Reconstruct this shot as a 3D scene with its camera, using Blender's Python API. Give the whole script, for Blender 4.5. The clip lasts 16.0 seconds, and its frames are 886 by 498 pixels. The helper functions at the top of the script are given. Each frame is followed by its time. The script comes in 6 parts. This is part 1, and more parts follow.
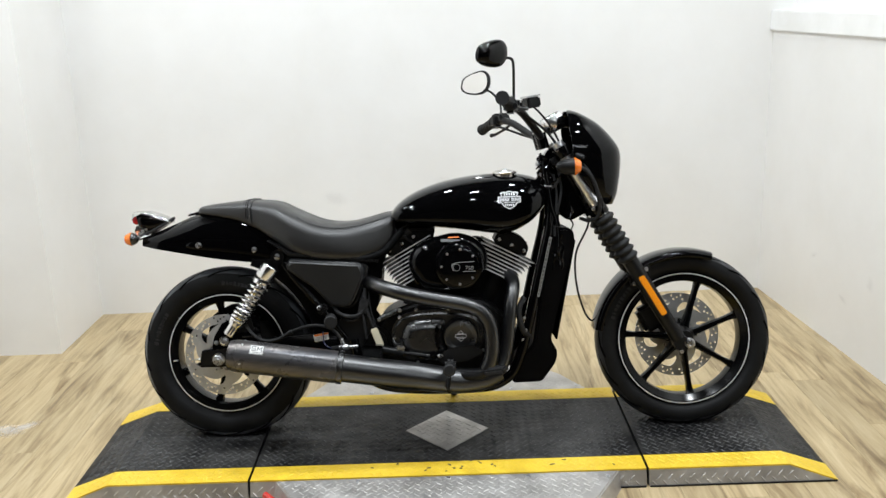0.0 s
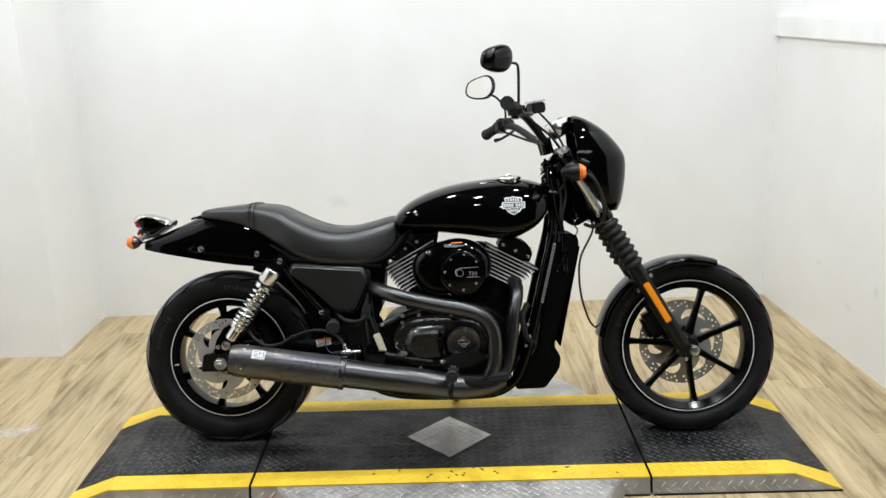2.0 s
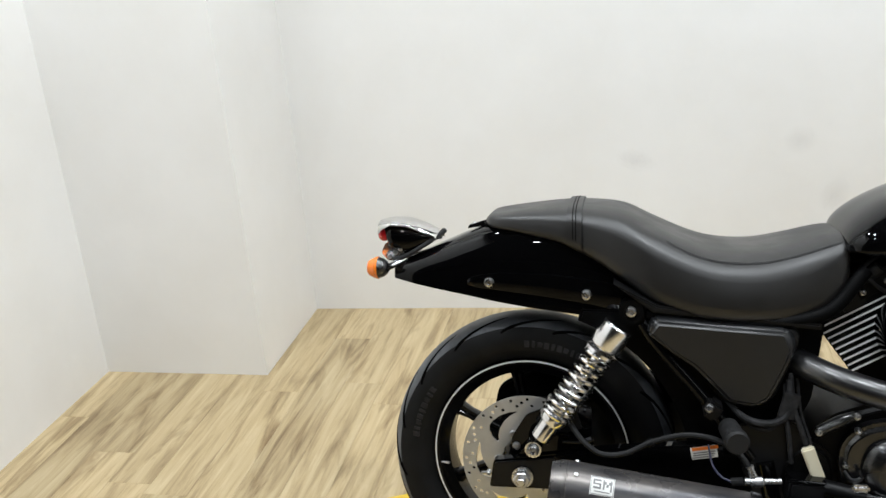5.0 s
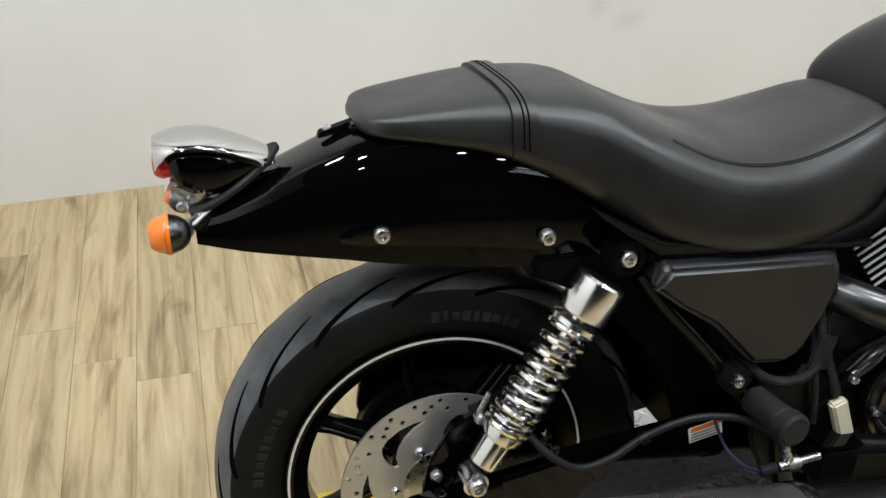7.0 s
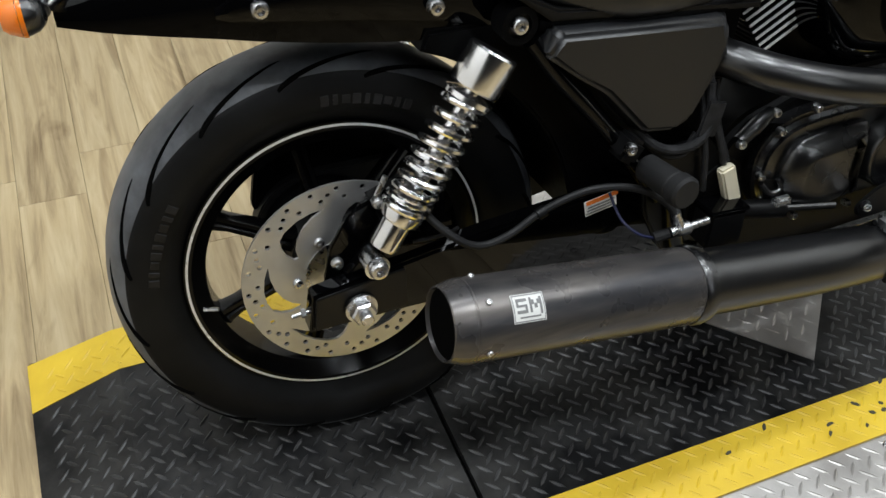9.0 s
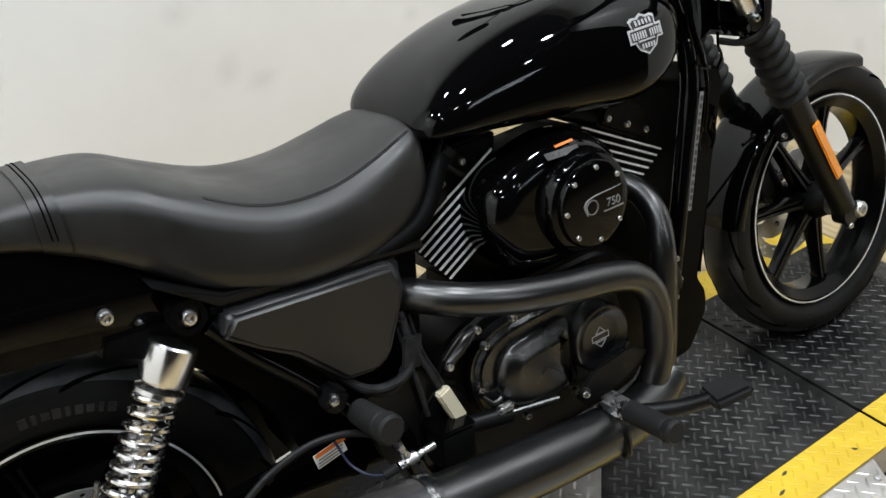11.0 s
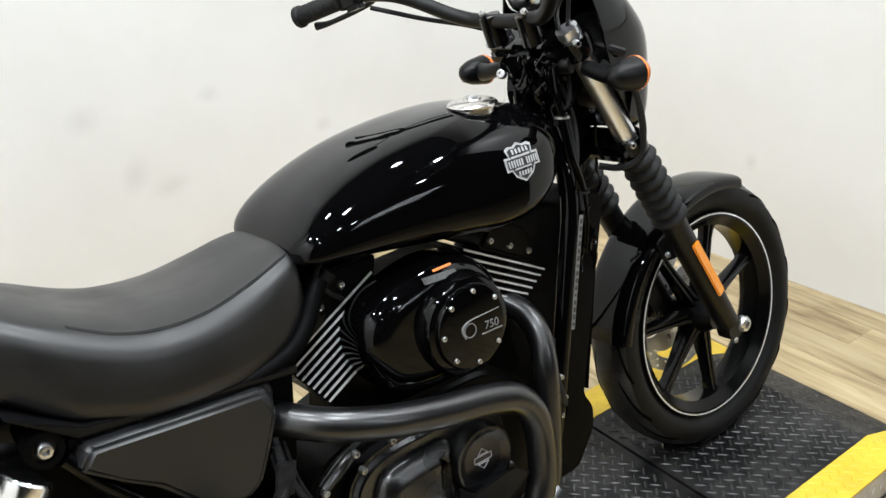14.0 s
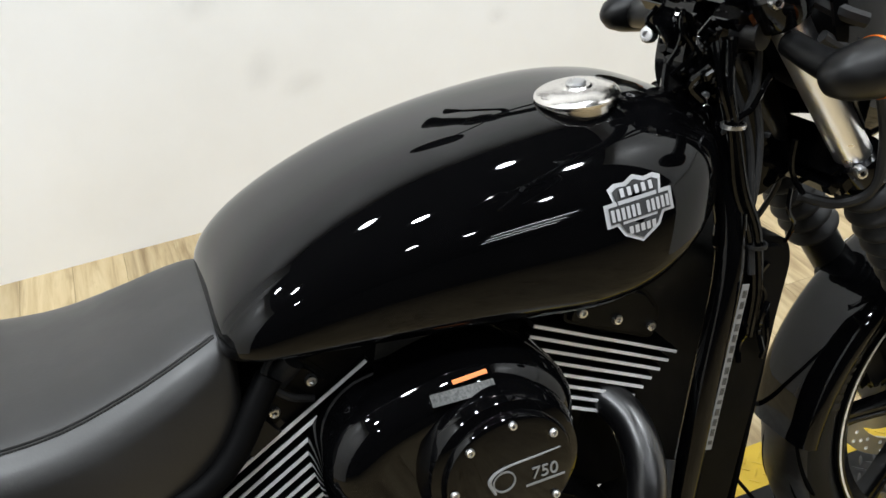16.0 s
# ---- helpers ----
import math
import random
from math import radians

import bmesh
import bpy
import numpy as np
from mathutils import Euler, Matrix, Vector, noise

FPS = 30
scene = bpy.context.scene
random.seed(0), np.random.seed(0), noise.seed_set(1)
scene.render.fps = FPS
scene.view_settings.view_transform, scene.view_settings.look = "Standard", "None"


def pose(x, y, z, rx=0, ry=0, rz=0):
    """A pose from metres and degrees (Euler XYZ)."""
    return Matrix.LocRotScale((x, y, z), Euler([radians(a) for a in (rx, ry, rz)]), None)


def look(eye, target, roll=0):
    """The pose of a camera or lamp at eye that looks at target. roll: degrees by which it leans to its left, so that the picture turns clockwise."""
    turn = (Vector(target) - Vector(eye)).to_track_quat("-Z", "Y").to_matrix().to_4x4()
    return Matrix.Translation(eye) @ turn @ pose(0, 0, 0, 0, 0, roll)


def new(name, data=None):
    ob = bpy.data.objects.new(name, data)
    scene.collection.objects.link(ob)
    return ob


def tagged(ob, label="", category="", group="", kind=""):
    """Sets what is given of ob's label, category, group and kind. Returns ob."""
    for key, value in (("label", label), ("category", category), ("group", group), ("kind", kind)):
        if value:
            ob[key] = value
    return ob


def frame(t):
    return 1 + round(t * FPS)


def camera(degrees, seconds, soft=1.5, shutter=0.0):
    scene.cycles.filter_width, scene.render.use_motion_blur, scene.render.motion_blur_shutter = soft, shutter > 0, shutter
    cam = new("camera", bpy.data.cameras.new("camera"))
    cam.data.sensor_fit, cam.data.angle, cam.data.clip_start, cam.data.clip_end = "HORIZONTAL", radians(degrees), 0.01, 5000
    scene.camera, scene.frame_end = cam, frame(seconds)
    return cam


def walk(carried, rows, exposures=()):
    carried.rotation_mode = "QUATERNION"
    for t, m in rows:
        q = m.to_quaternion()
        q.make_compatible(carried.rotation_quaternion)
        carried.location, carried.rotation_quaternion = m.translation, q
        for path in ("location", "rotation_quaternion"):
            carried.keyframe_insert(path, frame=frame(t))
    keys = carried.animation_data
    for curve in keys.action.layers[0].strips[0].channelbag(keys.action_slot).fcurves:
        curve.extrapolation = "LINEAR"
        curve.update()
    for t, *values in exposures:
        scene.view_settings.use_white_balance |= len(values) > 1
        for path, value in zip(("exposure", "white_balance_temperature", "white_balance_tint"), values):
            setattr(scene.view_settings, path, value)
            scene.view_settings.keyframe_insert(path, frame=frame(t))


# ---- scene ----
cam = camera(51.9, 16.0)
PATH = [
    (0, (-0.019, -2.841, 1.48), (-0.024, -0.913, 0.951), -1.9),
    (0.5, (-0.021, -2.835, 1.489), (-0.03, -0.902, 0.977), -1.7),
    (1, (-0.016, -2.827, 1.484), (-0.022, -0.894, 0.969), -1.9),
    (1.5, (-0.014, -2.825, 1.483), (-0.023, -0.892, 0.967), -1.9),
    (2, (-0.021, -2.824, 1.484), (-0.032, -0.894, 0.961), -1.6),
    (2.5, (0.0, -2.821, 1.49), (-0.032, -0.889, 0.975), -1.9),
    (3, (0.071, -2.778, 1.478), (-0.11, -0.865, 0.923), 0.2),
    (3.5, (-0.007, -2.583, 1.458), (-0.188, -0.689, 0.844), -2.1),
    (4, (-0.215, -2.318, 1.461), (-0.477, -0.443, 0.816), -4.6),
    (4.5, (-0.341, -1.892, 1.441), (-0.741, -0.049, 0.775), -2.7),
    (4.7, (-0.434, -1.74, 1.425), (-0.886, 0.089, 0.754), -4.5),
    (7, (-1.010, -0.743, 1.280), (-0.551, 0.842, 0.150), 1.5),
    (7.5, (-1.047, -0.746, 1.226), (-0.594, 0.706, -0.073), 3.6),
    (8, (-1.048, -0.762, 1.184), (-0.571, 0.581, -0.220), 5.2),
    (8.5, (-1.046, -0.775, 1.179), (-0.535, 0.570, -0.211), 4.7),
    (9, (-1.005, -0.765, 1.215), (-0.410, 0.530, -0.188), 3.6),
    (9.5, (-0.941, -0.790, 1.239), (-0.135, 0.461, -0.097), 2.1),
    (10, (-0.908, -0.815, 1.301), (0.000, 0.427, 0.023), 0.1),
    (10.2, (-0.885, -0.848, 1.293), (0.003, 0.465, 0.074), -2.1),
    (12.3, (-0.726, -0.922, 1.332), (0.259, 0.544, 0.393), -4.3),
    (12.5, (-0.732, -0.929, 1.337), (0.29, 0.526, 0.422), -3.8),
    (13, (-0.737, -0.933, 1.345), (0.339, 0.506, 0.466), -2.1),
    (13.5, (-0.731, -0.937, 1.342), (0.366, 0.49, 0.472), -1.7),
    (14, (-0.722, -0.94, 1.342), (0.383, 0.484, 0.474), -1.6),
    (14.5, (-0.653, -0.944, 1.328), (0.347, 0.533, 0.422), -6.7),
    (15, (-0.486, -0.963, 1.321), (0.376, 0.574, 0.373), -1.1),
    (15.5, (-0.342, -0.819, 1.324), (0.42, 0.739, 0.328), -4.5),
    (16, (-0.211, -0.563, 1.302), (0.339, 0.985, 0.161), -3.9),
]
walk(cam, [(t, look(eye, target, roll)) for t, eye, target, roll in PATH], [(0, -0.2), (4.7, -0.22), (7, -0.40), (8.2, -0.52), (10.2, -0.48), (12.3, -0.04), (16, -0.02)])

# ---- world and light ----
world = bpy.data.worlds.new("world")
scene.world = world
world.use_nodes = True
world.node_tree.nodes["Background"].inputs[0].default_value = (0.9, 0.95, 1.0, 1)
world.node_tree.nodes["Background"].inputs[1].default_value = 0.02
scene.view_settings.exposure = 0.0

TOP = 0.055          # height of the lift's deck
LIFT_X = -0.033      # middle of the lift
CEIL = 3.7


# ---- materials ----
def material(name, base, rough=0.5, metal=0.0, coat=0.0, coat_rough=0.03, emit=0.0, spec=0.5, coat_ior=1.5):
    m = bpy.data.materials.new(name)
    m.use_nodes = True
    b = m.node_tree.nodes["Principled BSDF"]
    b.inputs["Base Color"].default_value = (*base, 1)
    b.inputs["Roughness"].default_value = rough
    b.inputs["Metallic"].default_value = metal
    b.inputs["Coat Weight"].default_value = coat
    b.inputs["Coat Roughness"].default_value = coat_rough
    b.inputs["Specular IOR Level"].default_value = spec
    b.inputs["Coat IOR"].default_value = coat_ior
    if emit:
        b.inputs["Emission Color"].default_value = (*base, 1)
        b.inputs["Emission Strength"].default_value = emit
    return m


def node(m, kind, **values):
    n = m.node_tree.nodes.new(kind)
    for key, value in values.items():
        n.inputs[key].default_value = value
    return n


def link(m, a, out, b, into):
    m.node_tree.links.new(a.outputs[out], b.inputs[into])


def coords(m, stretch=(1, 1, 1), space="Object"):
    c = m.node_tree.nodes.new("ShaderNodeTexCoord")
    s = node(m, "ShaderNodeMapping", Scale=stretch)
    link(m, c, space, s, "Vector")
    return s


def vary(m, low, high, scale, stretch=(1, 1, 1), into="Base Color", detail=4.0, spread=(0.35, 0.65), rough=0.6):
    """Noise between two values into an input of the surface."""
    b = m.node_tree.nodes["Principled BSDF"]
    at = coords(m, stretch)
    n = node(m, "ShaderNodeTexNoise", Scale=scale, Detail=detail, Roughness=rough)
    link(m, at, "Vector", n, "Vector")
    r = m.node_tree.nodes.new("ShaderNodeValToRGB")
    r.color_ramp.elements[0].position, r.color_ramp.elements[1].position = spread
    if isinstance(low, tuple):
        r.color_ramp.elements[0].color, r.color_ramp.elements[1].color = (*low, 1), (*high, 1)
    else:
        r.color_ramp.elements[0].color, r.color_ramp.elements[1].color = (low, low, low, 1), (high, high, high, 1)
    link(m, n, "Fac", r, "Fac")
    link(m, r, "Color", b, into)
    return r


def relief(m, scale, depth, stretch=(1, 1, 1), detail=3.0, strength=0.5):
    b = m.node_tree.nodes["Principled BSDF"]
    at = coords(m, stretch)
    n = node(m, "ShaderNodeTexNoise", Scale=scale, Detail=detail)
    link(m, at, "Vector", n, "Vector")
    bump = node(m, "ShaderNodeBump", Strength=strength, Distance=depth)
    link(m, n, "Fac", bump, "Height")
    link(m, bump, "Normal", b, "Normal")


GLOSS = material("gloss_black_paint", (0.0012, 0.0012, 0.0014), 0.3, coat=1.0, coat_rough=0.015, spec=0.0, coat_ior=1.33)
vary(GLOSS, 0.012, 0.035, 9.0, into="Coat Roughness")
WHEEL = material("semi_gloss_black_wheel_paint", (0.0018, 0.0018, 0.002), 0.18, spec=0.2)
vary(WHEEL, 0.14, 0.24, 12.0, into="Roughness")
SATIN = material("satin_black_paint", (0.003, 0.003, 0.0033), 0.38, spec=0.28)
vary(SATIN, 0.32, 0.46, 14.0, into="Roughness")
relief(SATIN, 900, 0.0002, strength=0.15)
MATT = material("matt_black_plastic", (0.0016, 0.0016, 0.0018), 0.5, spec=0.06)
vary(MATT, 0.42, 0.6, 22.0, into="Roughness")
relief(MATT, 700, 0.0003, strength=0.25)
ENGINE = material("black_wrinkle_engine_paint", (0.002, 0.002, 0.0022), 0.42, spec=0.13)
vary(ENGINE, (0.0009, 0.0009, 0.001), (0.0024, 0.0023, 0.0022), 16.0)
relief(ENGINE, 1200, 0.0004, strength=0.3)
COVER = material("satin_grey_black_plastic", (0.0070, 0.0075, 0.0086), 0.38, spec=0.6)
vary(COVER, 0.33, 0.44, 18.0, into="Roughness")
relief(COVER, 800, 0.0003, strength=0.2)
LEATHER = material("black_seat_vinyl", (0.0062, 0.0058, 0.0056), 0.38, spec=0.65)
vary(LEATHER, 0.33, 0.47, 9.0, into="Roughness")
relief(LEATHER, 420, 0.0005, detail=4.0, strength=0.22)
RUBBER = material("black_tyre_rubber", (0.004, 0.004, 0.0045), 0.55, spec=0.2)
vary(RUBBER, (0.0022, 0.0022, 0.0025), (0.006, 0.0062, 0.0068), 11.0)
relief(RUBBER, 600, 0.0004, strength=0.3)
TREAD_RUBBER = material("worn_tread_rubber", (0.03, 0.031, 0.034), 0.5)
vary(TREAD_RUBBER, (0.026, 0.028, 0.032), (0.105, 0.112, 0.124), 12.0, detail=8.0)
TREAD_FRONT = material("dusty_front_tread_rubber", (0.012, 0.012, 0.013), 0.42, spec=0.3)
vary(TREAD_FRONT, (0.006, 0.006, 0.007), (0.055, 0.056, 0.060), 16.0, detail=8.0, spread=(0.42, 0.75))
TYRE_MARK = material("raised_tyre_mark_rubber", (0.012, 0.012, 0.0125), 0.5, spec=0.35)
vary(TYRE_MARK, (0.0035, 0.0035, 0.004), (0.013, 0.013, 0.014), 40.0)
LOOM = material("grey_cloth_loom_tape", (0.020, 0.020, 0.022), 0.7, spec=0.3)
vary(LOOM, (0.006, 0.006, 0.0065), (0.022, 0.022, 0.024), 60.0)
relief(LOOM, 160, 0.0012, stretch=(1, 1, 3), strength=0.6)
SOFT_RUBBER = material("matt_rubber", (0.012, 0.012, 0.0125), 0.55, spec=0.25)
vary(SOFT_RUBBER, 0.45, 0.65, 30.0, into="Roughness")
HOOD = material("polished_chrome_hood", (0.56, 0.55, 0.53), 0.06, 1.0)
vary(HOOD, 0.05, 0.11, 20.0, into="Roughness")
CHROME = material("chrome", (0.90, 0.90, 0.91), 0.16, 1.0)
vary(CHROME, 0.13, 0.24, 20.0, into="Roughness")
FORK_CHROME = material("hard_chromed_fork_tube", (0.88, 0.88, 0.90), 0.30, 1.0)
vary(FORK_CHROME, 0.26, 0.36, 16.0, into="Roughness")
ZINC = material("zinc_plated_steel", (0.62, 0.62, 0.63), 0.28, 1.0)
vary(ZINC, 0.2, 0.38, 60.0, into="Roughness")
ALU = material("machined_aluminium_edge", (0.78, 0.78, 0.80), 0.42, 0.25)
vary(ALU, 0.34, 0.5, 60.0, into="Roughness")
DISC = material("brushed_brake_disc_steel", (0.55, 0.54, 0.52), 0.42, 0.85)
vary(DISC, (0.50, 0.50, 0.50), (0.68, 0.68, 0.68), 8.0)
vary(DISC, 0.34, 0.5, 45.0, into="Roughness")
MUFFLER = material("matt_black_coated_muffler_steel", (0.045, 0.044, 0.044), 0.34, 0.6)
vary(MUFFLER, (0.056, 0.056, 0.061), (0.170, 0.154, 0.142), 7.0, stretch=(0.5, 3, 3), spread=(0.38, 0.7))
vary(MUFFLER, 0.24, 0.40, 10.0, into="Roughness")
relief(MUFFLER, 160, 0.0002, stretch=(30, 1, 1), strength=0.25)
CASE = material("satin_black_engine_case", (0.0035, 0.0035, 0.004), 0.30, spec=1.0)
vary(CASE, 0.26, 0.31, 12.0, into="Roughness", detail=2.0)
relief(CASE, 900, 0.0002, strength=0.05)
PIPE = material("satin_black_exhaust_coating", (0.0035, 0.0035, 0.004), 0.30, spec=1.0)
vary(PIPE, 0.29, 0.33, 9.0, into="Roughness", detail=2.0)
AMBER = material("amber_lens_plastic", (0.95, 0.22, 0.01), 0.18, coat=0.6)
AMBER.node_tree.nodes["Principled BSDF"].inputs["Transmission Weight"].default_value = 0.15
REFLECTOR = material("amber_reflector", (1.0, 0.33, 0.01), 0.25, coat=0.8)
vary(REFLECTOR, (0.95, 0.25, 0.005), (1.0, 0.42, 0.02), 260.0)
RED = material("red_lens", (0.5, 0.01, 0.015), 0.15, coat=0.6)
STICKER = material("white_sticker", (0.75, 0.75, 0.73), 0.5)
ORANGE = material("orange_print", (0.70, 0.17, 0.02), 0.5)
GREY = material("grey_print", (0.20, 0.20, 0.20), 0.5)
DIMPRINT = material("faded_grey_print", (0.10, 0.10, 0.10), 0.5)
vary(DIMPRINT, (0.012, 0.012, 0.012), (0.075, 0.075, 0.072), 420.0)
DARKFIELD = material("dark_grey_print", (0.03, 0.03, 0.031), 0.45)
# warm tint puts a beige ceiling reflection into the metal's colour
BRUSHED = material("reflection_tinted_chrome", (0.74, 0.71, 0.68), 0.2, 1.0)
vary(BRUSHED, 0.16, 0.26, 30.0, into="Roughness")
SILVER = material("silver_print", (0.72, 0.72, 0.74), 0.32, 0.6)
# glossless near-black: painted shade of bores, gaps and grooves; also dial and stitches
SHADE_BLACK = material("shade_black", (0.003, 0.003, 0.003), 0.9, spec=0.0)
CREAM = material("cream_plastic_connector", (0.72, 0.66, 0.50), 0.45)
BLUE = material("blue_wire_sleeve", (0.006, 0.009, 0.05), 0.4)
MIRROR = material("mirror_glass", (0.66, 0.64, 0.62), 0.01, 1.0)
PINSTRIPE = material("silver_rim_pinstripe", (0.80, 0.81, 0.83), 0.35, 0.45)
vary(PINSTRIPE, 0.25, 0.5, 14.0, into="Roughness")

WALL = material("white_wall_paint", (0.80, 0.79, 0.775), 0.42)
vary(WALL, (0.775, 0.765, 0.745), (0.825, 0.82, 0.81), 1.6, detail=6.0)
relief(WALL, 240, 0.0004, strength=0.12)


def smear(name, colour, scale, low, high, strength):
    """A stain that fades to nothing towards its rim."""
    m = material(name, colour, 0.5)
    at = coords(m)
    ball = m.node_tree.nodes.new("ShaderNodeTexGradient")
    ball.gradient_type = "SPHERICAL"
    noise = node(m, "ShaderNodeTexNoise", Scale=scale, Detail=6.0, Roughness=0.7)
    both = m.node_tree.nodes.new("ShaderNodeMath")
    both.operation = "MULTIPLY"
    level = node(m, "ShaderNodeMapRange")
    level.inputs["From Min"].default_value, level.inputs["From Max"].default_value, level.inputs["To Max"].default_value = low, high, strength
    link(m, at, "Vector", ball, "Vector")
    link(m, at, "Vector", noise, "Vector")
    link(m, ball, "Color", both, 0)
    link(m, noise, "Fac", both, 1)
    link(m, both, "Value", level, "Value")
    link(m, level, "Result", m.node_tree.nodes["Principled BSDF"], "Alpha")
    return m


SCUFF = smear("grey_scuff_mark", (0.42, 0.41, 0.40), 6.0, 0.10, 0.75, 0.13)
FLOOR_SCUFF = smear("chalky_floor_wear", (0.72, 0.68, 0.62), 5.0, 0.16, 0.42, 0.55)
CEILING = material("dark_ceiling_paint", (0.03, 0.03, 0.032), 0.8)
vary(CEILING, (0.02, 0.02, 0.022), (0.045, 0.045, 0.046), 0.8)
FARWALL = material("unseen_dark_wall", (0.06, 0.055, 0.05), 0.7)
vary(FARWALL, (0.04, 0.036, 0.033), (0.085, 0.08, 0.075), 0.7)
CAP = material("white_ledge_paint", (0.84, 0.84, 0.83), 0.4)
vary(CAP, (0.80, 0.80, 0.785), (0.86, 0.86, 0.855), 5.0)


def wood():
    m = material("rustic_vinyl_plank", (0.4, 0.3, 0.18), 0.42)
    b = m.node_tree.nodes["Principled BSDF"]
    info = m.node_tree.nodes.new("ShaderNodeObjectInfo")
    at = m.node_tree.nodes.new("ShaderNodeTexCoord")
    shift = m.node_tree.nodes.new("ShaderNodeVectorMath")
    shift.operation = "MULTIPLY_ADD"
    shift.inputs[1].default_value = (1, 1, 1)
    span = m.node_tree.nodes.new("ShaderNodeVectorMath")
    span.operation = "SCALE"
    span.inputs[0].default_value = (37.0, 91.0, 13.0)
    m.node_tree.links.new(info.outputs["Random"], span.inputs["Scale"])
    m.node_tree.links.new(at.outputs["Object"], shift.inputs[0])
    m.node_tree.links.new(span.outputs[0], shift.inputs[2])
    grain = node(m, "ShaderNodeMapping", Scale=(36, 2.4, 1))
    blotch = node(m, "ShaderNodeMapping", Scale=(12, 1.7, 1))
    for g in (grain, blotch):
        m.node_tree.links.new(shift.outputs[0], g.inputs["Vector"])
    n1 = node(m, "ShaderNodeTexNoise", Scale=1.0, Detail=7.0, Roughness=0.65, Distortion=0.6)
    n2 = node(m, "ShaderNodeTexNoise", Scale=1.0, Detail=4.0, Roughness=0.6, Distortion=1.2)
    link(m, grain, "Vector", n1, "Vector")
    link(m, blotch, "Vector", n2, "Vector")
    r1 = m.node_tree.nodes.new("ShaderNodeValToRGB")
    e = r1.color_ramp.elements
    e[0].position, e[0].color = 0.28, (0.235, 0.168, 0.085, 1)
    e[1].position, e[1].color = 0.70, (0.56, 0.455, 0.275, 1)
    mid = e.new(0.48)
    mid.color = (0.445, 0.340, 0.188, 1)
    r2 = m.node_tree.nodes.new("ShaderNodeValToRGB")
    e = r2.color_ramp.elements
    e[0].position, e[0].color = 0.28, (0.42, 0.35, 0.27, 1)
    e[1].position, e[1].color = 0.47, (1.0, 1.0, 1.0, 1)
    link(m, n1, "Fac", r1, "Fac")
    link(m, n2, "Fac", r2, "Fac")
    mix = m.node_tree.nodes.new("ShaderNodeMix")
    mix.data_type, mix.blend_type = "RGBA", "MULTIPLY"
    mix.inputs["Factor"].default_value = 1.0
    m.node_tree.links.new(r1.outputs["Color"], mix.inputs[6])
    m.node_tree.links.new(r2.outputs["Color"], mix.inputs[7])
    tone = m.node_tree.nodes.new("ShaderNodeHueSaturation")
    level = node(m, "ShaderNodeMapRange")
    level.inputs["To Min"].default_value, level.inputs["To Max"].default_value = 0.90, 1.10
    m.node_tree.links.new(info.outputs["Random"], level.inputs["Value"])
    m.node_tree.links.new(level.outputs[0], tone.inputs["Value"])
    m.node_tree.links.new(mix.outputs[2], tone.inputs["Color"])
    link(m, tone, "Color", b, "Base Color")
    bump = node(m, "ShaderNodeBump", Strength=0.2, Distance=0.0006)
    link(m, n1, "Fac", bump, "Height")
    link(m, bump, "Normal", b, "Normal")
    return m


WOOD = wood()
GROUT = material("dark_plank_joint", (0.07, 0.05, 0.03), 0.8)
vary(GROUT, (0.11, 0.08, 0.05), (0.18, 0.13, 0.08), 9.0)
DECK = material("worn_black_deck_paint", (0.010, 0.010, 0.011), 0.45, spec=0.22)
vary(DECK, (0.004, 0.004, 0.0045), (0.055, 0.053, 0.050), 6.5, detail=9.0, spread=(0.42, 0.74), rough=0.68)
vary(DECK, 0.30, 0.52, 18.0, into="Roughness")
relief(DECK, 90, 0.0006, strength=0.3)
TREAD = material("worn_black_tread_edges", (0.03, 0.03, 0.03), 0.38)
vary(TREAD, (0.012, 0.012, 0.013), (0.10, 0.10, 0.10), 7.0, detail=8.0, spread=(0.45, 0.8))
YELLOW = material("yellow_deck_paint", (0.85, 0.60, 0.02), 0.42)
vary(YELLOW, (0.68, 0.45, 0.025), (0.82, 0.57, 0.04), 8.0, detail=6.0)
relief(YELLOW, 120, 0.0004, strength=0.2)
WORN = material("worn_dark_paint_chip", (0.05, 0.045, 0.03), 0.6)
STEEL = material("bare_tread_plate_aluminium", (0.52, 0.50, 0.48), 0.42, 0.7)
vary(STEEL, (0.38, 0.36, 0.34), (0.62, 0.60, 0.575), 7.0, detail=8.0)
vary(STEEL, 0.32, 0.52, 24.0, into="Roughness")
RED_PAINT = material("red_painted_steel", (0.55, 0.03, 0.02), 0.4, coat=0.3)
SHELL = material("lamp_housing", (0.1, 0.1, 0.1), 0.5)
vary(SHELL, 0.4, 0.6, 12.0, into="Roughness")


# ---- mesh helpers ----
def finish(ob, mat, smooth=35):
    me = ob.data
    if mat:
        for k in (mat if isinstance(mat, (list, tuple)) else [mat]):
            me.materials.append(k)
    if smooth:
        me.shade_smooth()
        me.set_sharp_from_angle(angle=radians(smooth))
    return ob


def part(name, bm, mat, parent=None, label="", smooth=35, keep=False):
    """Link a bmesh as one mesh object under a thing or a part."""
    me = bpy.data.meshes.new(name)
    if not keep:
        bmesh.ops.recalc_face_normals(bm, faces=bm.faces)
    bm.to_mesh(me)
    bm.free()
    ob = finish(new(name, me), mat, smooth)
    ob.parent = parent
    return tagged(ob, label) if label else ob


def thing(name, label, category, m=Matrix(), group="", kind=""):
    ob = new(name)
    ob.empty_display_size = 0.1
    ob.matrix_basis = m
    return tagged(ob, label, category, group, kind)


